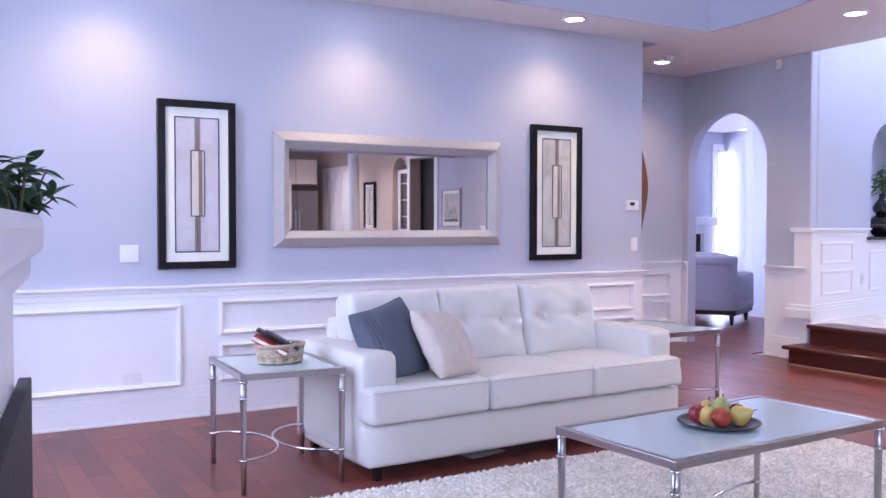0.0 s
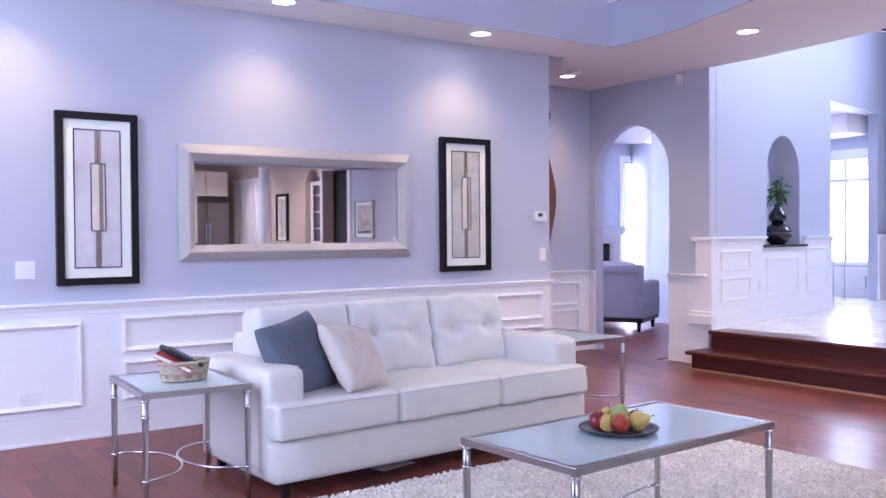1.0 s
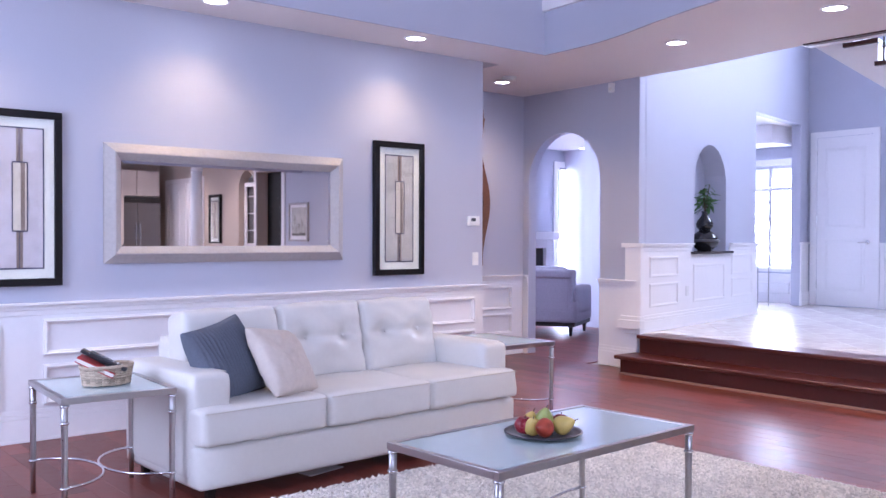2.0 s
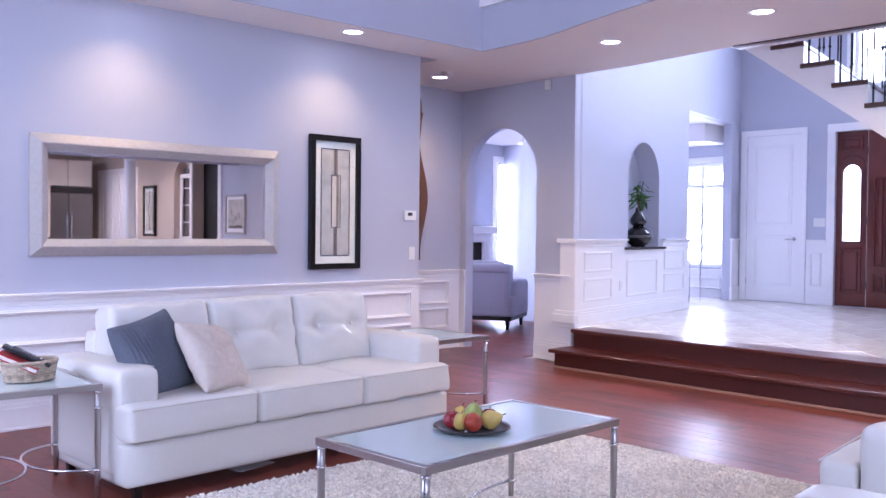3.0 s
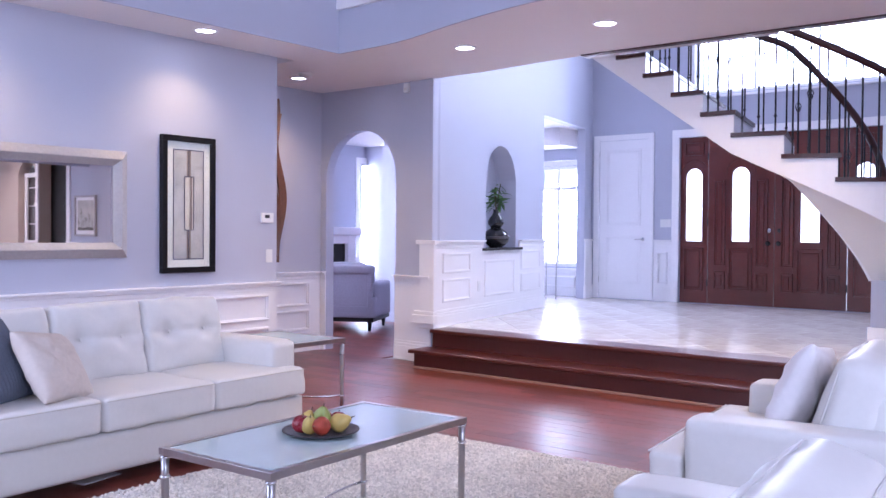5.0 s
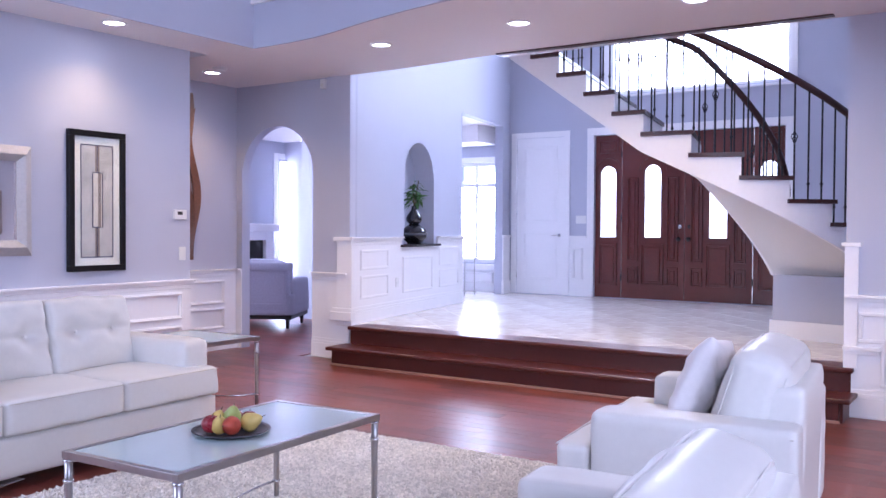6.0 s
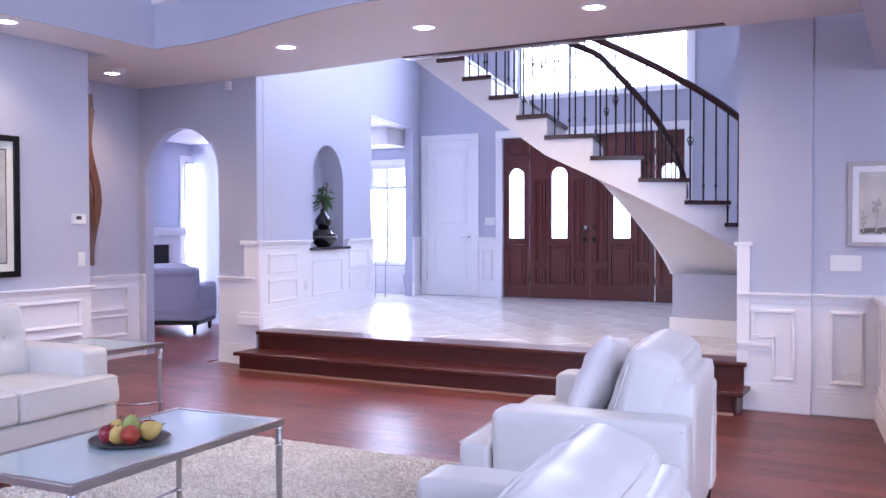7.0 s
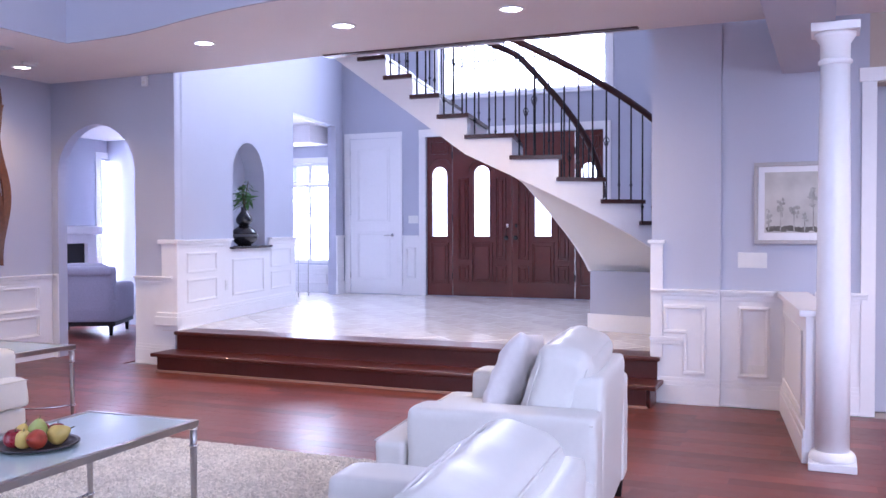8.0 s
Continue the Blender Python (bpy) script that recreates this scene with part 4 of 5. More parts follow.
glass_table("coffee_table", "brushed nickel coffee table with frosted glass top on the rug", pose(2.226, 2.249, 0.012, 0, 0, 2.5), 1.245, 0.645, 0.496, 0.09)
glass_table("end_table", "brushed nickel end table with frosted glass top beside the sofa arm", pose(1.315, 4.235, 0, 0, 0, -3.0), 0.545, 0.69, 0.592, 0.17)
glass_table("end_table", "brushed nickel end table with frosted glass top, empty", pose(4.245, 4.44, 0, 0, 0, 0.0), 0.575, 0.745, 0.592, 0.17)


def fruit(name, label, mat, x, y, z, r, pear=False, tilt=(0, 0, 0), category="fruit"):
    prof = []
    for k in range(13):
        a = math.pi * k / 12
        rr, zz = r * math.sin(a), -r * math.cos(a) * 0.93
        if pear and zz > 0:
            rr *= 1 - 0.42 * (zz / r)
            zz *= 1.55
        if not pear:
            zz -= 0.22 * r * math.exp(-(rr / (0.32 * r)) ** 2) * (1 if zz > 0 else -1)
        prof.append((rr, zz))
    t = thing(name, label, category, "fruit on the plate", m=pose(x, y, z + r * 0.9, *tilt))
    part("flesh", lathe(prof, 18), mat, t, smooth=True)
    top = prof[-1][1]
    part("stalk", tube([(0, 0, top - 0.004), (0.003, 0, top + 0.016)], 0.002, 5), STEM, t)
    return t


PX, PY, PZ = 2.80, 2.59, 0.505
ob = part("plate", lathe([(0.06, 0.0), (0.10, 0.002), (0.155, 0.011), (0.166, 0.016), (0.166, 0.02), (0.15, 0.015), (0.09, 0.007), (0.001, 0.006)], 40), PLATEMAT, None, smooth=True)
tagged(ob, "dark pewter plate holding fruit on the coffee table", "plate")
ob.matrix_world = pose(PX, PY, PZ)
for nm, lb, mt, dx, dy, dz, r, pr, tl in (
        ("apple", "dark red apple on the plate", APPLERED, -0.085, 0.03, 0.012, 0.038, False, (10, 0, 0)),
        ("apple", "dark red apple on the plate", APPLERED, 0.07, 0.055, 0.012, 0.037, False, (0, 20, 0)),
        ("apple", "dusky red apple on the plate", APPLERED, 0.085, -0.02, 0.012, 0.036, False, (0, 20, 30)),
        ("pear", "yellow pear on the plate", PEARYEL, -0.04, 0.05, 0.012, 0.036, True, (20, 10, 0)),
        ("pear", "green pear on top of the fruit", PEARGRN, 0.005, 0.0, 0.032, 0.037, True, (25, -15, 0)),
        ("pear", "yellow pear lying on the plate", PEARYEL, 0.035, -0.075, 0.012, 0.038, True, (65, 0, 25)),
        ("pear", "red pear lying on the plate", PEARRED, -0.055, -0.06, 0.012, 0.037, True, (80, 0, -75)),
        ("pear", "yellow pear on the plate", PEARYEL, -0.075, -0.01, 0.012, 0.035, True, (30, -30, 0))):
    fruit(nm, lb, mt, PX + dx, PY + dy, PZ + dz, r * 1.1, pr, tl)


def basket(x, y, z):
    t = thing("wicker_basket", "round woven wicker basket on the end table", "basket", m=pose(x, y, z, 0, 0, 10))
    for k in range(7):
        zz = 0.008 + 0.0125 * k
        b = bmesh.new()
        for ph in (0, 1):
            pts = []
            for i in range(48):
                a = math.tau * i / 48
                rr = 0.002 * (1 if (i // 2 + ph + k) % 2 else -1)
                pts.append(((0.118 + 0.002 * k + rr) * math.cos(a), (0.088 + 0.002 * k + rr) * math.sin(a), zz))
            tube(pts, 0.006, 5, b, closed=True)
        part("wicker_band", b, WICKER, t)
    for i in range(24):
        a = math.tau * i / 24
        part("stake", tube([(0.119 * math.cos(a), 0.089 * math.sin(a), 0.0), (0.133 * math.cos(a), 0.103 * math.sin(a), 0.094)], 0.004, 5), WICKER, t)
    part("bottom", lathe([(0.001, 0), (0.09, 0.0), (0.09, 0.008), (0.001, 0.008)], 24), WICKER, t)
    part("rim", tube([(0.134 * math.cos(math.tau * i / 40), 0.104 * math.sin(math.tau * i / 40), 0.096) for i in range(40)], 0.008, 6, closed=True), WICKER, t)
    return t


basket(1.63, 4.55, 0.592)
for dx, dy, dz, tilt, mt, lb, wd in ((-0.03, -0.02, 0.085, 26, RED, "red book leaning in the wicker basket", 0.14), (0.0, 0.03, 0.115, 30, DARKPLASTIC, "black remote control leaning in the wicker basket", 0.06), (0.02, -0.045, 0.112, 28, DARKPLASTIC, "grey remote control leaning in the wicker basket", 0.05)):
    t = thing("book" if mt is RED else "remote_control", lb, "book" if mt is RED else "remote", m=pose(1.60 + dx, 4.55 + dy, 0.592 + dz, 0, -tilt, 152))
    if mt is RED:
        part("cover", box(-0.10, -wd / 2, 0, 0.10, wd / 2, 0.004, 0.001), mt, t)
        part("cover", box(-0.10, -wd / 2, 0.022, 0.10, wd / 2, 0.026, 0.001), mt, t)
        part("pages", box(-0.096, -wd / 2 + 0.004, 0.0042, 0.096, wd / 2 - 0.004, 0.0218), MATTE, t)
    else:
        part("body", box(-0.10, -wd / 2, 0, 0.10, wd / 2, 0.02, 0.006), mt, t)
        for k in range(6):
            for q in (-1, 0, 1):
                part("button", box(-0.07 + 0.022 * k, q * 0.014 - 0.004, 0.0195, -0.062 + 0.022 * k, q * 0.014 + 0.004, 0.0225, 0.001), PLASTIC if k < 2 else STEEL, t)


# ---- wall pieces ----
def tall_art(m, label, wash, w=0.526, h=1.14):
    t = thing("framed_print", label, "picture", "pair of framed prints", m=m)
    b = bmesh.new()
    frame_bars(w, h, 0.048, 0.05, b)
    part("picture_frame", b, BLACK, t, "black lacquered frame")
    part("mat_board", box(0.047, -0.026, 0.047, w - 0.047, -0.020, h - 0.047), MATTE, t)
    x0, x1, z0, z1 = 0.118, w - 0.118, 0.118, h - 0.118
    part("print", box(x0, -0.0275, z0, x1, -0.0262, z1), wash, t)
    cx = (x0 + x1) / 2
    part("print_band", box(cx - 0.018, -0.029, z0, cx + 0.022, -0.0277, z1), ARTB, t)
    part("print_panel", box(cx - 0.042, -0.030, z0 + 0.24, cx + 0.048, -0.0292, z1 - 0.22), ARTC, t)
    part("print_stroke", box(cx + 0.008, -0.0312, z0 + 0.24, cx + 0.034, -0.0302, z1 - 0.22), ARTB, t)
    b = bmesh.new()
    frame_bars(x1 - x0 + 0.016, z1 - z0 + 0.016, 0.009, 0.006, b, pose(x0 - 0.008, -0.026, z0 - 0.008))
    frame_bars(0.098, z1 - z0 - 0.452, 0.007, 0.004, b, pose(cx - 0.046, -0.0292, z0 + 0.236))
    box(cx - 0.002, -0.0318, z0, cx + 0.002, -0.0292, z0 + 0.24, 0, b)
    box(cx - 0.002, -0.0318, z1 - 0.22, cx + 0.002, -0.0292, z1, 0, b)
    part("ink_line", b, INK, t)
    g = part("glazing", box(0.046, -0.036, 0.046, w - 0.046, -0.034, h - 0.046), CLEAR, t)
    g.visible_shadow = False
    return t


tall_art(pose(1.350, YW - 0.001, 1.02), "tall abstract print with black frame and white mat, lilac wash", ARTA)
tall_art(pose(4.402, YW - 0.001, 1.02), "tall abstract print with black frame and white mat, grey-brown wash", material("art_grey", (0.44, 0.41, 0.40), 0.6, vary=0.3, scale=10, fine=10))


def wall_mirror(m, w=1.94, h=0.833):
    t = thing("wall_mirror", "wide wall mirror in a brushed silver frame", "mirror", m=m)
    fr = 0.118
    b = bmesh.new()

    def ring(k):
        return [(k, k), (w - k, k), (w - k, h - k), (k, h - k)]
    # a ridge between a broad outer slope and a narrower inner one
    rings = [[b.verts.new((x, y, z)) for x, z in ring(k)] for k, y in ((0, 0.0), (0, -0.018), (0.004, -0.022), (0.062, -0.064), (0.070, -0.064), (fr - 0.004, -0.020), (fr, -0.018), (fr, 0.0))]
    for A, B in zip(rings, rings[1:]):
        for k in range(4):
            b.faces.new((A[k], A[(k + 1) % 4], B[(k + 1) % 4], B[k]))
    part("mirror_frame", b, SILVER, t)
    g = bmesh.new()
    be = 0.02
    o, i = [(fr, fr), (w - fr, fr), (w - fr, h - fr), (fr, h - fr)], [(fr + be, fr + be), (w - fr - be, fr + be), (w - fr - be, h - fr - be), (fr + be, h - fr - be)]
    ro, ri = [g.verts.new((x, -0.012, z)) for x, z in o], [g.verts.new((x, -0.0124, z)) for x, z in i]
    g.faces.new(ri)
    for k in range(4):
        g.faces.new((ro[k], ro[(k + 1) % 4], ri[(k + 1) % 4], ri[k]))
    part("mirror_glass", g, MIRROR, t)
    return t


wall_mirror(pose(2.157, YW - 0.001, 1.157))


def plate_switch(m, n, w, h=0.115, outlet=False, label="white wall switch plate"):
    t = thing("wall_outlet" if outlet else "light_switch", label, "outlet" if outlet else "switch", m=m)
    part("cover_plate", box(0, -0.006, 0, w, 0, h, 0.002), PLASTIC, t)
    for k in range(n):
        cx = w * (k + 0.5) / n
        if outlet:
            part("socket", box(cx - 0.016, -0.0085, h / 2 - 0.014, cx + 0.016, -0.006, h / 2 + 0.014, 0.003), PLASTIC, t)
        else:
            part("rocker", box(cx - 0.016, -0.009, h / 2 - 0.033, cx + 0.016, -0.006, h / 2 + 0.033, 0.002), PLASTIC, t)
    return t


plate_switch(pose(1.108, YW - 0.001, 1.07), 2, 0.12)
plate_switch(pose(5.525, YW - 0.001, 1.085), 1, 0.075, 0.12)
plate_switch(pose(1.123, YW - 0.013, 0.255), 2, 0.12, 0.08, True, "white wall outlet in the wainscot")
plate_switch(pose(XR - 0.001, 0.255, 1.085, 0, 0, -90), 4, 0.215, 0.118, label="white four-gang wall switch plate")
plate_switch(pose(XR - 0.013, 0.175, 0.26, 0, 0, -90), 2, 0.12, 0.075, True, "white wall outlet in the wainscot")
plate_switch(pose(XF - 0.001, 5.57, 1.47, 0, 0, -90), 3, 0.17, 0.12)
plate_switch(M_SL @ pose(su(8.45), -0.013, 0.70), 1, 0.075, 0.11, True, "white wall outlet in the wainscot")
t = thing("thermostat", "white wall thermostat with dark display", "thermostat", m=pose(5.46, YW - 0.001, 1.45))
part("housing", box(0, -0.028, 0, 0.135, 0, 0.09, 0.006), PLASTIC, t)
part("display", box(0.03, -0.0295, 0.042, 0.085, -0.028, 0.072), DARKPLASTIC, t)
part("button", box(0.10, -0.031, 0.045, 0.12, -0.028, 0.06, 0.002), PLASTIC, t)
t = thing("alarm_sensor", "small white alarm sensor high on the pier", "sensor", m=pose(7.384, 6.06, 2.86, 0, 0, -90))
part("housing", box(-0.03, -0.045, 0, 0.03, 0, 0.1, 0.01), PLASTIC, t)
part("lens_window", box(-0.02, -0.048, 0.02, 0.02, -0.045, 0.05, 0.002), MATTE, t)


def sculpture():
    t = thing("wood_sculpture", "tall wavy brown carved wooden wall sculpture", "sculpture", m=pose(6.63, 7.409, 1.03))
    for q, (off, amp, h) in enumerate(((0.0, 0.045, 1.80), (0.075, -0.05, 1.64))):
        b = bmesh.new()
        prev = None
        for k in range(33):
            f = k / 32
            x = off + amp * math.sin(f * 8.5 + q) + 0.03 * f
            w = 0.022 + 0.012 * math.sin(math.pi * f)
            y = -0.03 - 0.03 * math.sin(f * 4 + q)
            ring = [b.verts.new(p) for p in ((x - w, y - 0.02, f * h), (x + w, y - 0.05, f * h), (x + w, y - 0.02, f * h), (x - w, y + 0.01, f * h))]
            if prev:
                for j in range(4):
                    b.faces.new((prev[j], prev[(j + 1) % 4], ring[(j + 1) % 4], ring[j]))
            else:
                b.faces.new(ring)
            prev = ring
        b.faces.new(prev)
        part("carved_blade", b, SCULPT, t, smooth=False)


sculpture()


# ---- ceiling fixtures ----
def downlight(x, y, z=ZC):
    t = thing("recessed_downlight", "round recessed ceiling downlight, lit, with white trim ring", "ceiling light", "recessed downlights", m=pose(x, y, z))
    part("trim_ring", lathe([(0.098, -0.001), (0.1, -0.006), (0.08, -0.012), (0.078, -0.001)], 28), TRIM, t, smooth=True)
    part("lens", lathe([(0.001, -0.003), (0.078, -0.003), (0.078, -0.0015), (0.001, -0.0015)], 28), CANGLOW, t)
    return t


WALLCANS = [(1.02, 5.74), (2.787, 5.74), (4.56, 5.77)]
HALLCANS = [(6.33, 4.50), (6.24, 3.09), (6.26, 1.72)]
for x, y in WALLCANS:
    downlight(x, y), can_lamp(x, y, ZC - 0.02, 27, 125)
for x, y in HALLCANS:
    downlight(x, y), can_lamp(x, y, ZC - 0.02, 70, 150)
downlight(6.53, 6.84), can_lamp(6.53, 6.84, ZC - 0.02, 44, 130, (1.0, 0.64, 0.28))
downlight(12.45, 11.0), downlight(11.6, 7.6, 2.98)
# kitchen downlights at invented places, added to warm and brighten the mirrored kitchen
for x, y in ((5.0, -2.2), (6.6, -2.0), (5.0, -4.0), (6.6, -4.0)):
    downlight(x, y, ZC - 0.02), can_lamp(x, y, ZC - 0.05, 75, 130, (1.0, 0.80, 0.62))
t = thing("smoke_detector", "white round smoke detector beside the downlight", "smoke detector", m=pose(6.39, 6.58, ZC))
part("base_plate", lathe([(0.075, 0), (0.075, -0.012), (0.001, -0.012)], 24), PLASTIC, t)
part("cover", lathe([(0.065, -0.0125), (0.062, -0.035), (0.045, -0.045), (0.001, -0.045)], 24), PLASTIC, t, smooth=True)

# ---- column and low wall ----
col = thing("column", "white round column with square base and capital", "column", kind="structure", m=pose(5.755, -0.42, 0))
part("plinth", box(-0.13, -0.13, 0, 0.13, 0.13, 0.045, 0.006), TRIM, col)
part("base_ring", lathe([(0.125, 0.0455), (0.13, 0.06), (0.12, 0.085), (0.105, 0.10)], 36), TRIM, col, smooth=True)
part("shaft", lathe([(0.093, 0.1), (0.092, 0.8), (0.088, 1.6), (0.079, 2.36)], 40), TRIM, col, smooth=True)
part("neck_ring", lathe([(0.079, 2.33), (0.092, 2.338), (0.092, 2.355), (0.08, 2.365)], 36), TRIM, col, smooth=True)
part("capital", lathe([(0.08, 2.365), (0.082, 2.45), (0.105, 2.485), (0.115, 2.51)], 36), TRIM, col, smooth=True)
part("abacus", box(-0.13, -0.13, 2.51, 0.13, 0.13, 2.559, 0.005), TRIM, col)
M_PONY = wall_frame(5.80, -0.27, XR - 0.03, -0.075)
PL = math.hypot(XR - 0.03 - 5.80, 0.195)
t = thing("half_wall", "white panelled half wall running to the column", "half wall", kind="structure", m=M_PONY)
part("core", box(-0.02, -0.14, 0, PL, 0.0, 0.87), TRIM, t)
part("cap", box(-0.04, -0.18, 0.87, PL, 0.04, 0.91, 0.008), TRIM, t)
for yy, s in ((0.0, 1),):
    bb = box(-0.02, 0.0005, 0, PL, 0.02, 0.15, 0.003)
    box(-0.02, 0.0005, 0.1505, PL, 0.014, 0.20, 0.004, bb)
    part("baseboard", bb, TRIM, t)
    bb = frame_bars(PL - 0.3, 0.52, 0.03, 0.012, None, pose(PL - 0.15, 0.0, 0.25, 0, 0, 180))
    part("panel_moulding", bb, TRIM, t)

# framed landscape on the right-hand wall
t = thing("framed_landscape", "misty tree landscape in a silver-white frame", "picture", m=pose(XR - 0.001, 0.135, 1.27, 0, 0, -90))
FW, FH = 0.60, 0.62
b = bmesh.new()
frame_bars(FW, FH, 0.03, 0.035, b)
part("picture_frame", b, SILVER, t)
part("mat_board", box(0.029, -0.012, 0.029, FW - 0.029, -0.006, FH - 0.029), TRIM, t)
part("print", box(0.075, -0.0135, 0.085, FW - 0.075, -0.0122, FH - 0.075), material("misty_wash", (0.56, 0.54, 0.50), 0.7, vary=0.22, scale=16, fine=7), t)
TREEWASH = material("tree_wash", (0.38, 0.37, 0.335), 0.7, vary=0.5, scale=30, fine=30)
DARKWASH = material("dark_wash", (0.13, 0.12, 0.105), 0.7, vary=0.5, scale=20, fine=20)
rnd = random.Random(21)


def blots(spots, y):
    """Flat irregular dabs of paint at (x, z, radius across, radius up)."""
    b = bmesh.new()
    for k, (x, z, rx, rz) in enumerate(spots):
        ring = []
        for i in range(11):
            w = rnd.uniform(0.6, 1.15)
            a = math.tau * i / 11
            ring.append(b.verts.new((x + rx * w * math.cos(a), y - 0.00005 * k, max(z + rz * w * math.sin(a), 0.086))))
        b.faces.new(ring)
    return b


part("print_ground", blots([(0.11 + 0.38 * i / 15, 0.105 + rnd.uniform(0, 0.02), 0.032, 0.022) for i in range(16)], -0.0137), DARKWASH, t)
for k, (x, z, r) in enumerate(((0.105, 0.20, 0.035), (0.19, 0.29, 0.05), (0.285, 0.25, 0.045), (0.42, 0.35, 0.06), (0.36, 0.20, 0.03), (0.49, 0.22, 0.04))):
    spots = [(x, 0.12 + (z - 0.12) * q / 6, 0.005, 0.03) for q in range(7)]
    spots += [(x + rnd.gauss(0, r * 0.28), z + rnd.gauss(0, r * 0.6), r * rnd.uniform(0.15, 0.4), r * rnd.uniform(0.2, 0.5)) for q in range(12)]
    part("print_tree", blots(spots, -0.0146 - 0.001 * k), TREEWASH, t)

# ---- niche: ledge, vases, plant ----
structure("niche_ledge", box(su(8.58), -0.06, 1.161, su(9.69), 0.27, 1.19, 0.006), material("dark_stone_ledge", (0.035, 0.028, 0.03), 0.25, vary=0.3), "dark stone ledge of the wall niche", "ledge").matrix_world = M_SL


def leaf_mesh(bm, m, length, width):
    b = bmesh.new()
    n = 5
    L, C, R = [], [], []
    for k in range(n + 1):
        f = k / n
        w = width * math.sin(math.pi * min(1, f * 0.97 + 0.03)) * (1 - 0.35 * f)
        zc = -0.25 * length * f * f
        L.append(b.verts.new((-w / 2, f * length, zc + 0.15 * w)))
        C.append(b.verts.new((0, f * length, zc)))
        R.append(b.verts.new((w / 2, f * length, zc + 0.15 * w)))
    for k in range(n):
        b.faces.new((L[k], C[k], C[k + 1], L[k + 1])), b.faces.new((C[k], R[k], R[k + 1], C[k + 1]))
    b.transform(m)
    return merge(bm, b)


def vase_with_plant():
    ux = su(9.13)
    m = M_SL @ pose(ux + 0.05, 0.09, 1.19) @ Matrix.Scale(1.13, 4)
    t = thing("black_vase", "glossy black double-gourd vase on the niche ledge", "vase", m=m)
    part("lower_gourd", lathe([(0.07, 0), (0.075, 0.01), (0.135, 0.06), (0.148, 0.11), (0.125, 0.165), (0.07, 0.205), (0.055, 0.215)], 32), GLAZE, t, smooth=True)
    part("upper_gourd", lathe([(0.055, 0.2155), (0.085, 0.25), (0.09, 0.285), (0.07, 0.325), (0.035, 0.365), (0.028, 0.40), (0.036, 0.415)], 32), GLAZE, t, smooth=True)
    part("band", lathe([(0.1475, 0.098), (0.151, 0.105), (0.151, 0.115), (0.1475, 0.122)], 32), material("grey_band", (0.09, 0.09, 0.1), 0.3), t, smooth=True)
    pl = thing("bamboo_plant", "green leafy stems standing in the black vase", "plant", m=m @ pose(0, 0, 0.36))
    rnd = random.Random(5)
    stems = [(0.03, 0.02, 0.30), (-0.05, 0.0, 0.26), (0.10, -0.03, 0.20), (-0.02, -0.06, 0.33), (0.07, 0.05, 0.24)]
    for sx, sy, hh in stems:
        part("stem", tube([(0, 0, 0), (sx * 0.4, sy * 0.4, hh * 0.5), (sx, sy, hh)], 0.005, 6), STEM, pl)
        for k in range(11):
            f = 0.35 + 0.65 * k / 10
            part("leaf", leaf_mesh(None, pose(sx * f, sy * f, hh * f, rnd.uniform(-40, 35), rnd.uniform(-25, 25), rnd.uniform(0, 360)), rnd.uniform(0.10, 0.16), rnd.uniform(0.038, 0.055)), FRESHLEAF, pl)


vase_with_plant()


# ---- fireplace corner with its mantel plant ----
def fireplace():
    m = pose(0.255, 2.42, 0, 0, 0, -98.2)
    t = thing("fireplace", "white fireplace mantel with black firebox surround", "fireplace", m=m)
    L = 1.25
    part("breast", box(0.16, -0.50, 0.0, L, -0.06, 1.19, 0.004), TRIM, t)
    part("black_surround", box(0.02, -0.0595, 0.0, L, -0.03, 0.95, 0.004), BLACKMATT, t)
    b = box(0.0, -0.5, 1.19, L, -0.03, 1.25, 0.015)
    box(-0.03, -0.5, 1.2505, L, 0.0, 1.35, 0.03, b, 3)
    part("mantel_shelf", b, TRIM, t)
    pl = thing("mantel_greenery", "dark green leafy garland on the mantel", "plant", m=m @ pose(0.02, -0.05, 1.33))
    rnd = random.Random(9)
    for s in range(26):
        sx, sy, sz = rnd.uniform(-0.07, 0.35), rnd.uniform(-0.13, 0.07), rnd.uniform(0.02, 0.13)
        part("stem", tube([(max(sx, 0.0) * 0.8, sy * 0.3, 0.0), (sx * 0.8, sy * 0.8, sz * 0.8), (sx, sy, sz)], 0.003, 5), STEM, pl)
        for k in range(9):
            f = 0.3 + 0.7 * k / 8
            part("leaf", leaf_mesh(None, pose(sx * f, sy * f, sz * f + 0.01, rnd.uniform(-50, 50), rnd.uniform(-40, 40), rnd.uniform(0, 360)), rnd.uniform(0.05, 0.085), rnd.uniform(0.022, 0.034)), LEAF, pl)


fireplace()


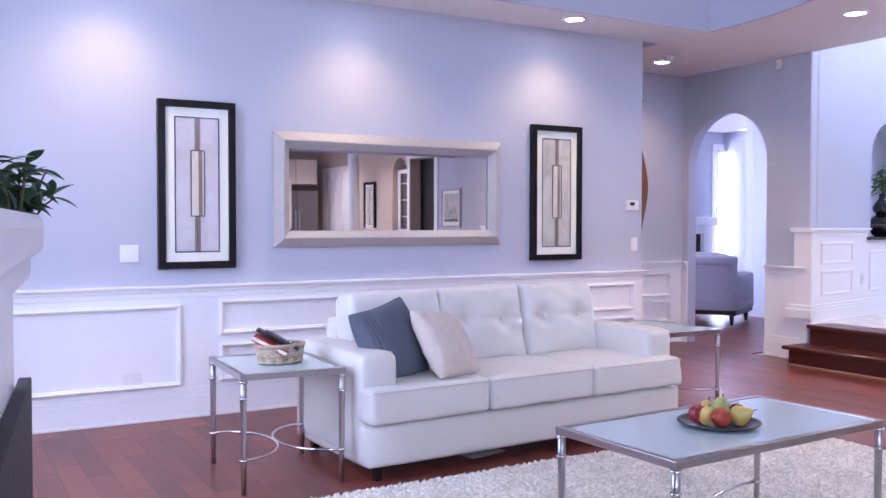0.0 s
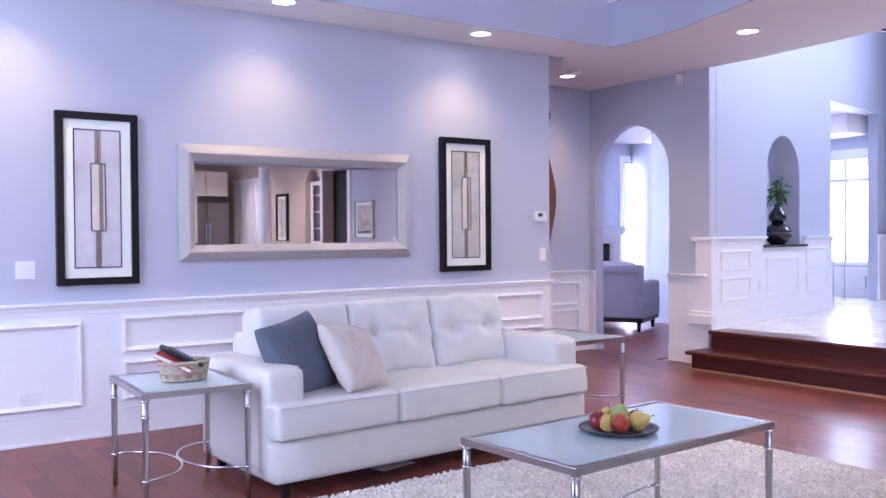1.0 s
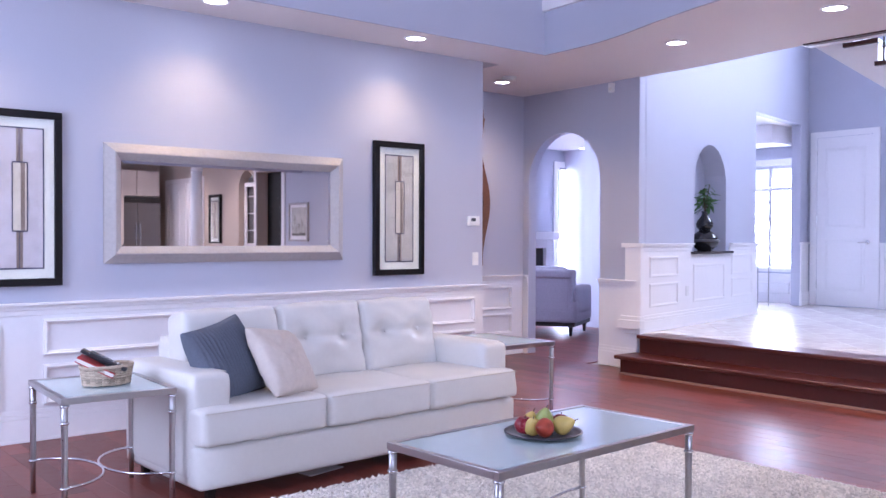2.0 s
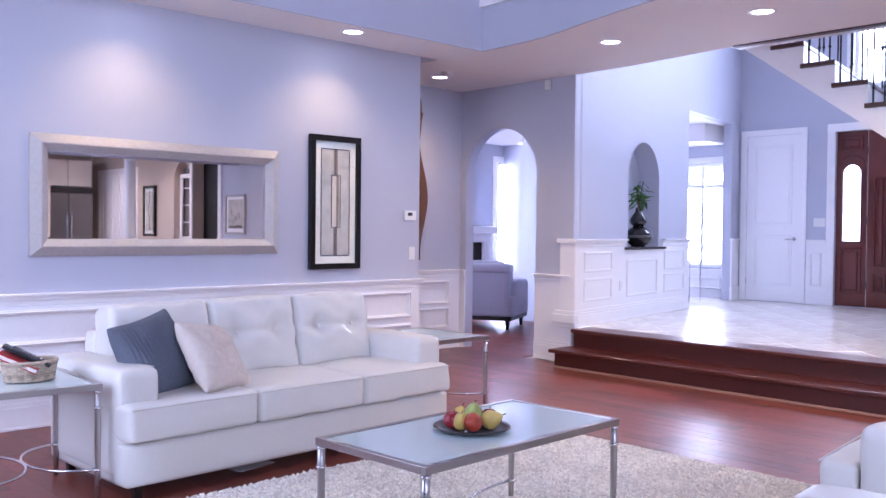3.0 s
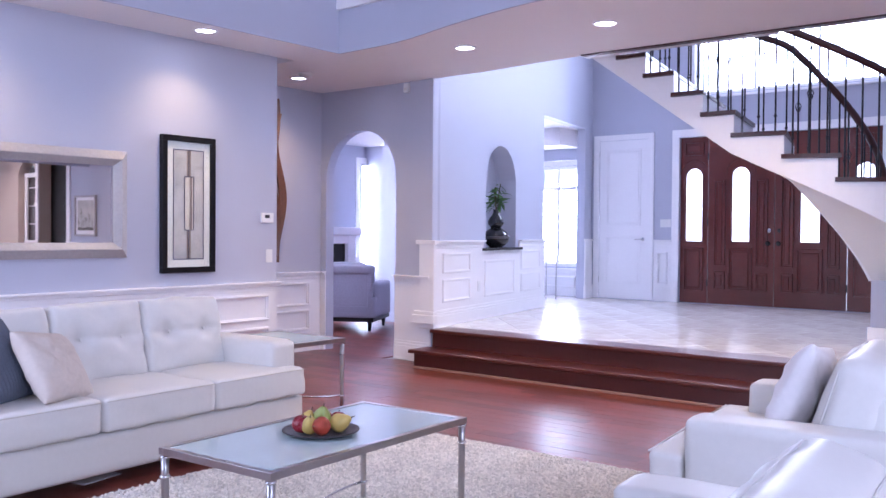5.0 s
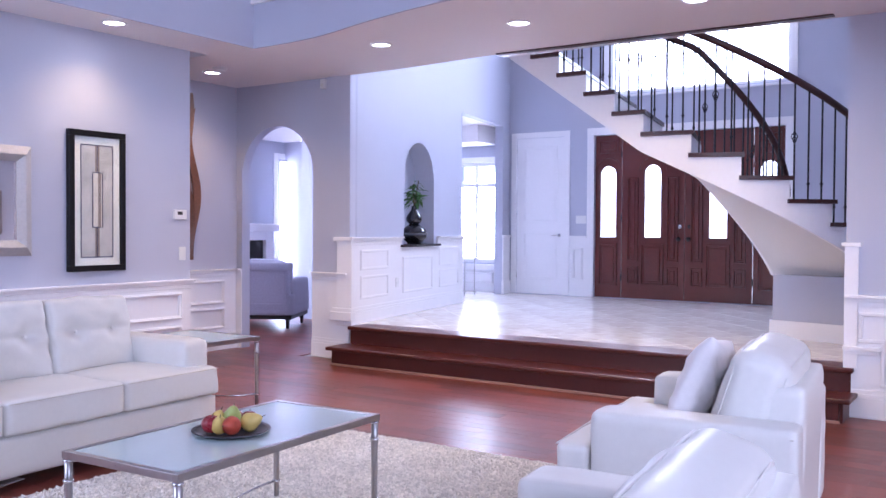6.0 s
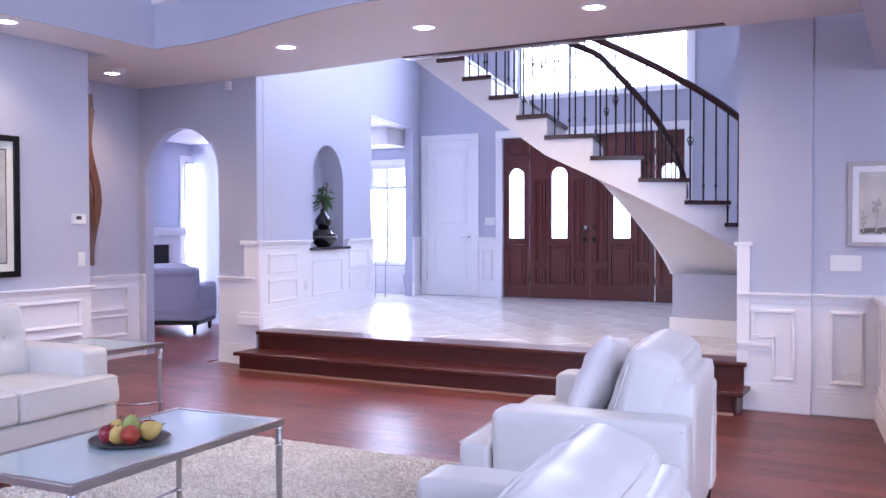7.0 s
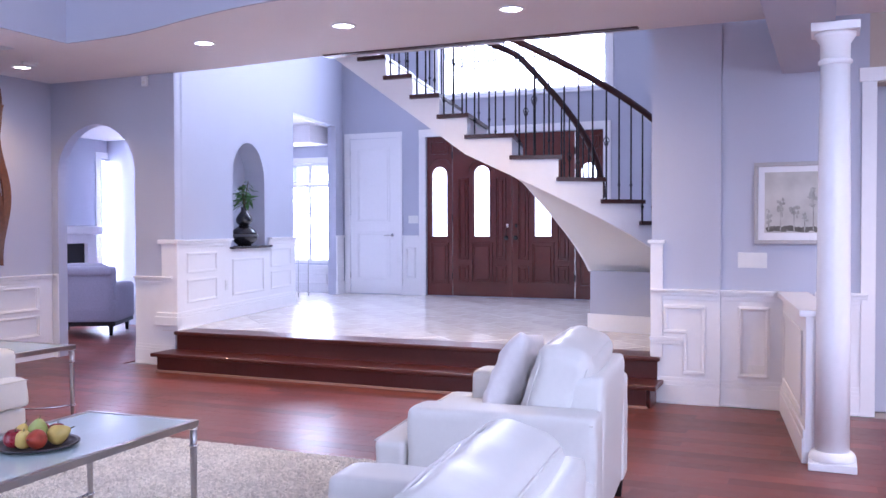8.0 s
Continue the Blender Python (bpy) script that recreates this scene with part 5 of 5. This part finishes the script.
# ---- sitting room beyond the arch ----
def club_chair(m):
    t = thing("suede_armchair", "grey-lilac suede armchair with dark wooden base", "armchair", m=m)
    W, D = 0.98, 0.95
    part("base_rail", box(0.02, 0.02, 0.13, W - 0.02, D - 0.02, 0.19, 0.006), GREYWOOD, t)
    part("body", rounded(W, D, 0.30, 0.03, 6, m=pose(W / 2, D / 2, 0.33)), SUEDE, t, smooth=True)
    for x in (0.09, W - 0.09):
        part("arm", rounded(0.18, D - 0.1, 0.40, 0.05, 8, 0.01, pose(x, D / 2 - 0.05, 0.47)), SUEDE, t, smooth=True)
    back = part("back", rounded(W - 0.10, 0.22, 0.68, 0.03, 10, 0.004, pose(W / 2, D - 0.11, 0.56)), SUEDE, t, smooth=True)
    part("back_roll", rounded(W - 0.09, 0.26, 0.13, 0.05, 10, 0.004, pose(W / 2, D - 0.10, 0.845)), SUEDE, back, smooth=True)
    x0, x1, y, z0, z1 = 0.10, W - 0.10, D + 0.004, 0.34, 0.76
    part("panel_seam", tube([(x0, y, z1), (x0, y, z0), (x1, y, z0), (x1, y, z1)], 0.006, 6), SUEDE, back)
    part("back_cushion", rounded(W - 0.34, 0.2, 0.46, 0.07, 8, 0.02, pose(W / 2, D - 0.28, 0.70, -10)), SUEDE, t, smooth=True)
    part("seat_cushion", rounded(W - 0.36, 0.68, 0.16, 0.05, 8, 0.015, pose(W / 2, 0.36, 0.50)), material("beige_seat", (0.50, 0.45, 0.42), 0.9), t, smooth=True)
    for x in (0.09, W - 0.09):
        for y in (0.09, D - 0.09):
            part("leg", lathe([(0.024, 0), (0.04, 0.13)], 4, m=pose(x, y, 0, 0, 0, 45)), GREYWOOD, t)


club_chair(pose(9.948, 8.573, 0, 0, 0, 118))
t = thing("sheer_curtain", "white sheer curtain hanging in front of the sitting room window", "curtain", m=pose(12.40, 11.53, 0.05))
for q in range(2):
    b = bmesh.new()
    prev = None
    for k in range(41):
        f = k / 40
        x = q * 0.35 + f * 0.35
        y = 0.012 * math.sin(f * 34)
        row = [b.verts.new((x, y, 0.0)), b.verts.new((x, y * 0.6, 2.60))]
        if prev:
            b.faces.new((prev[0], row[0], row[1], prev[1]))
        prev = row
    bmesh.ops.solidify(b, geom=b.faces[:], thickness=0.002)
    part("curtain_panel", b, SHEER, t)
t = thing("white_fireplace", "white mantelpiece with dark firebox in the sitting room", "fireplace", m=pose(10.95, 11.58, 0))
part("jamb", box(0, -0.2, 0, 0.28, 0, 1.3, 0.01), TRIM, t)
part("jamb", box(0.95, -0.2, 0, 1.15, 0, 1.3, 0.01), TRIM, t)
part("firebox", box(0.281, -0.12, 0, 0.949, 0, 1.15), BLACKMATT, t)
part("frieze", box(0.281, -0.2, 1.151, 0.949, 0, 1.3), TRIM, t)
part("mantel_shelf", box(-0.08, -0.28, 1.301, 1.22, 0, 1.45, 0.02), TRIM, t)

# dining room: a slim metal stand seen through the opening
t = thing("metal_stand", "slim grey metal side stand in the dining room", "stand", m=pose(11.55, 6.90, ZP))
for x, y in ((0, 0), (0.28, 0), (0, 0.28), (0.28, 0.28)):
    part("leg", tube([(x, y, 0), (x, y, 0.58)], 0.008, 6), STEEL, t)
part("shelf", box(-0.02, -0.02, 0.58, 0.3, 0.3, 0.595, 0.003), STEEL, t)
structure("dining_ceiling", prism([(10.3, slant(10.3) + 0.06), (12.6, slant(12.6) + 0.06), (12.6, 7.0), (10.3, 7.0)], 2.9805, 3.1), CEIL, "white dining room ceiling", "ceiling")
structure("dining_cornice", box(11.9, 6.9, 2.72, 12.6, 8.9, 2.9795), CEIL, "white dropped border of the dining room ceiling", "ceiling")

# ---- kitchen, seen in the mirror ----
t = thing("refrigerator", "stainless steel double-door refrigerator", "refrigerator", m=pose(7.05, -5.05, 0, 0, 0, 180))
part("body", box(0, 0.03, 0, 0.92, 0.75, 2.12, 0.004), STAINLESS, t)
for x0, x1, hx in ((0.0, 0.455, 0.42), (0.465, 0.92, 0.50)):
    d = part("door", box(x0, 0.0, 0.1, x1, 0.0295, 2.0, 0.006), STAINLESS, t)
    part("handle", tube([(hx, -0.04, 0.7), (hx, -0.04, 1.6)], 0.012, 8), CHROME, d)
part("grille", box(0, 0.0, 2.003, 0.92, 0.0295, 2.12, 0.004), BLACKMATT, t)
for k in range(2):
    t = thing("wall_cabinet", "cream wall cabinet above the refrigerator", "cabinet", "kitchen wall cabinets", m=pose(7.05 - 0.46 * k, -5.1, 2.14, 0, 0, 180))
    part("carcass", box(0, 0.02, 0, 0.455, 0.6, 0.5), CABINET, t)
    part("cabinet_door", box(0.004, 0, 0.004, 0.451, 0.0195, 0.496, 0.004), CABINET, t)
t = thing("tall_cabinet", "cream tall kitchen cabinet beside the refrigerator", "cabinet", m=pose(6.12, -5.1, 0, 0, 0, 180))
part("carcass", box(0, 0.02, 0, 1.2, 0.6, 2.64), CABINET, t)
for q in range(2):
    for z0, z1 in ((0.1, 1.4), (1.42, 2.62)):
        part("cabinet_door", box(0.004 + 0.6 * q, 0, z0, 0.596 + 0.6 * q, 0.0195, z1, 0.004), CABINET, t)
panel_door(pose(XR - 0.001, -3.82, 0.002, 0, 0, -90), 0.72, 2.40, "door_kitchen", "white arched-panel pantry door, closed")
panel_door(pose(XR - 0.001, -4.74, 0.002, 0, 0, -90), 0.72, 2.40, "door_kitchen", "white arched-panel pantry door, closed")
tall_art(pose(XR - 0.001, -2.95, 1.20, 0, 0, -90), "tall abstract print with black frame in the kitchen", ARTC, 0.48, 0.92)
t = thing("display_cabinet", "white glazed display cabinet in an arched recess", "cabinet", m=pose(XR + 0.10, -1.72, 0, 0, 0, -90))
part("lower_unit", box(0, 0, 0, 0.55, 0.09, 0.9, 0.004), TRIM, t)
part("upper_frame", frame_bars(0.55, 1.2, 0.07, 0.03, None, pose(0, 0.03, 1.1)), TRIM, t)
part("back_panel", box(0, 0.07, 0.9, 0.55, 0.09, 2.4), material("cabinet_back", (0.12, 0.11, 0.11), 0.6), t)
for z in (1.45, 1.75, 2.05):
    part("shelf", box(0.02, 0.035, z, 0.53, 0.069, z + 0.015), TRIM, t)
t = thing("door_casing", "white cased doorway beside the half wall", "doorway", kind="structure", m=pose(XR - 0.001, -0.61, 0, 0, 0, -90))
b = box(0.0, -0.025, 0, 0.1, 0, 2.53, 0.004)
box(0.98, -0.025, 0, 1.06, 0, 2.53, 0.004, b)
box(-0.02, -0.035, 2.46, 1.08, 0, 2.56, 0.004, b)
part("casing", b, TRIM, t)
# solid black block in place of a room: the doorway's shade as colour
structure("dark_room", box(7.6, -1.8, 0, 8.6, -0.91, 2.6), BLACKMATT, "black block standing in for the shade behind the doorway", "wall")

# ---- rug ----
def rug():
    t = thing("shag_rug", "beige looped wool shag rug below the coffee table", "rug")
    part("backing", box(1.30, 1.1, 0.0, 4.765, 3.975, 0.010, 0.003), RUGMAT, t)
    rnd = random.Random(3)
    verts, faces = [], []
    x0, x1, y0, y1 = 1.30, 4.775, 1.1, 3.985
    for i in range(62000):
        x, y = rnd.uniform(x0, x1), rnd.uniform(y0, y1)
        if rnd.random() < 0.05:
            x = x1 + rnd.uniform(-0.02, 0.015)
        r, h, a = rnd.uniform(0.004, 0.0075), rnd.uniform(0.012, 0.024), rnd.uniform(0, math.tau)
        l, zt = rnd.uniform(0.012, 0.022), rnd.uniform(-0.005, 0.005)
        c, s = math.cos(a), math.sin(a)
        n0 = len(verts)
        for u, v, z in ((-l, -r, 0.008), (l, -r, 0.008), (l, r, 0.008), (-l, r, 0.008), (-l * 0.5, -r * 0.3, h + zt), (l * 0.5, -r * 0.3, h - zt), (l * 0.5, r * 0.3, h - zt), (-l * 0.5, r * 0.3, h + zt)):
            verts.append((x + u * c - v * s, y + u * s + v * c, z))
        faces += [(n0 + p, n0 + q, n0 + q2, n0 + p2) for p, q, q2, p2 in ((0, 1, 5, 4), (1, 2, 6, 5), (2, 3, 7, 6), (3, 0, 4, 7), (4, 5, 6, 7))]
    me = bpy.data.meshes.new("pile_surface")
    me.from_pydata(verts, [], faces)
    me.materials.append(RUGMAT)
    ob = new("pile_surface", me)
    ob.parent = t
    tagged(ob, kind="stuff")


rug()

# ---- floors laid last: hardwood boards and foyer tiles ----
FLOOR = bpy.data.objects["floor"]


def boards():
    rnd = random.Random(11)
    w = 0.127
    cache = {}
    near = 0
    verts, faces = [], []
    x = -0.55
    while x < 13.5:
        y = -6.0 + rnd.uniform(-0.6, 0)
        while y < 11.5:
            l = rnd.choice((0.35, 0.45, 0.6, 0.75, 0.9, 1.1))
            xc, yc = x + w / 2, y + l / 2
            under = (xc > 7.36 and y + l < 6.4) or (xc > 10.3 and y + l < 9)
            hidden = 1.45 < xc < 4.7 and 1.2 < y and y + l < 3.95
            if not under and not hidden:
                close = -0.2 < xc < 2.3 and 3.4 < yc < 6.1 or 4.8 < xc < 7.0 and 2.6 < yc < 5.2
                if close and near < 300:
                    if l not in cache:
                        b = box(-w / 2 + 0.0003, -l / 2 + 0.0003, -0.011, w / 2 - 0.0003, l / 2 - 0.0003, 0.0, 0.0006, None, 1)
                        cache[l] = mesh_of("board", b, WOOD)
                    ob = new("board", cache[l])
                    ob.parent = FLOOR
                    ob.location = (xc, yc, rnd.uniform(-0.0004, 0.0))
                    near += 1
                else:
                    n0 = len(verts)
                    e, z = 0.0003, rnd.uniform(-0.0004, 0.0)
                    for zz in (-0.011, z):
                        verts.extend(((x + e, y + e, zz), (x + w - e, y + e, zz), (x + w - e, y + l - e, zz), (x + e, y + l - e, zz)))
                    faces.extend(((n0 + 4, n0 + 5, n0 + 6, n0 + 7), (n0, n0 + 1, n0 + 5, n0 + 4), (n0 + 1, n0 + 2, n0 + 6, n0 + 5), (n0 + 2, n0 + 3, n0 + 7, n0 + 6), (n0 + 3, n0, n0 + 4, n0 + 7)))
            y += l
        x += w
    me = bpy.data.meshes.new("boards")
    me.from_pydata(verts, [], faces)
    me.materials.append(WOOD)
    ob = new("boards", me)
    ob.parent = FLOOR
    tagged(ob, kind="stuff")


boards()


def foyer_tiles():
    fl = structure("foyer_floor", prism([(7.352, 0.80), (7.6, 0.79), (7.6, -0.7), (12.6, -0.7), (12.6, slant(12.6) + 0.1), (7.41, slant(7.41) + 0.02), (7.352, 5.66)], 0.0, ZP - 0.006), GROUT, "raised foyer floor of polished cream stone tiles", "floor")
    s = 0.457
    b0 = box(-s / 2 + 0.0015, -s / 2 + 0.0015, -0.008, s / 2 - 0.0015, s / 2 - 0.0015, 0.0, 0.001, None, 1)
    me = mesh_of("tile", b0, MARBLE)
    for i in range(-20, 30):
        for j in range(-20, 30):
            x, y = 9.5 + (i - j) * s * 0.7071, 3.0 + (i + j) * s * 0.7071
            if 7.70 < x < 12.55 and 0.3 < y < slant(x) - 0.33:
                ob = new("tile", me)
                ob.parent = fl
                ob.location, ob.rotation_euler = (x, y, ZP + 0.002), (0, 0, radians(45))
    # cut border rows
    y = 0.84
    while y < 5.6:
        ob = part("border_tile", box(7.36, y + 0.0015, ZP - 0.006, 7.70, y + 0.4555, ZP + 0.001), MARBLE, fl)
        y += s
    part("border_field", prism([(7.7, 0.8), (12.55, -0.6), (12.55, slant(12.55)), (7.7, slant(7.7))], ZP - 0.0055, ZP - 0.0005), MARBLE, fl)


foyer_tiles()
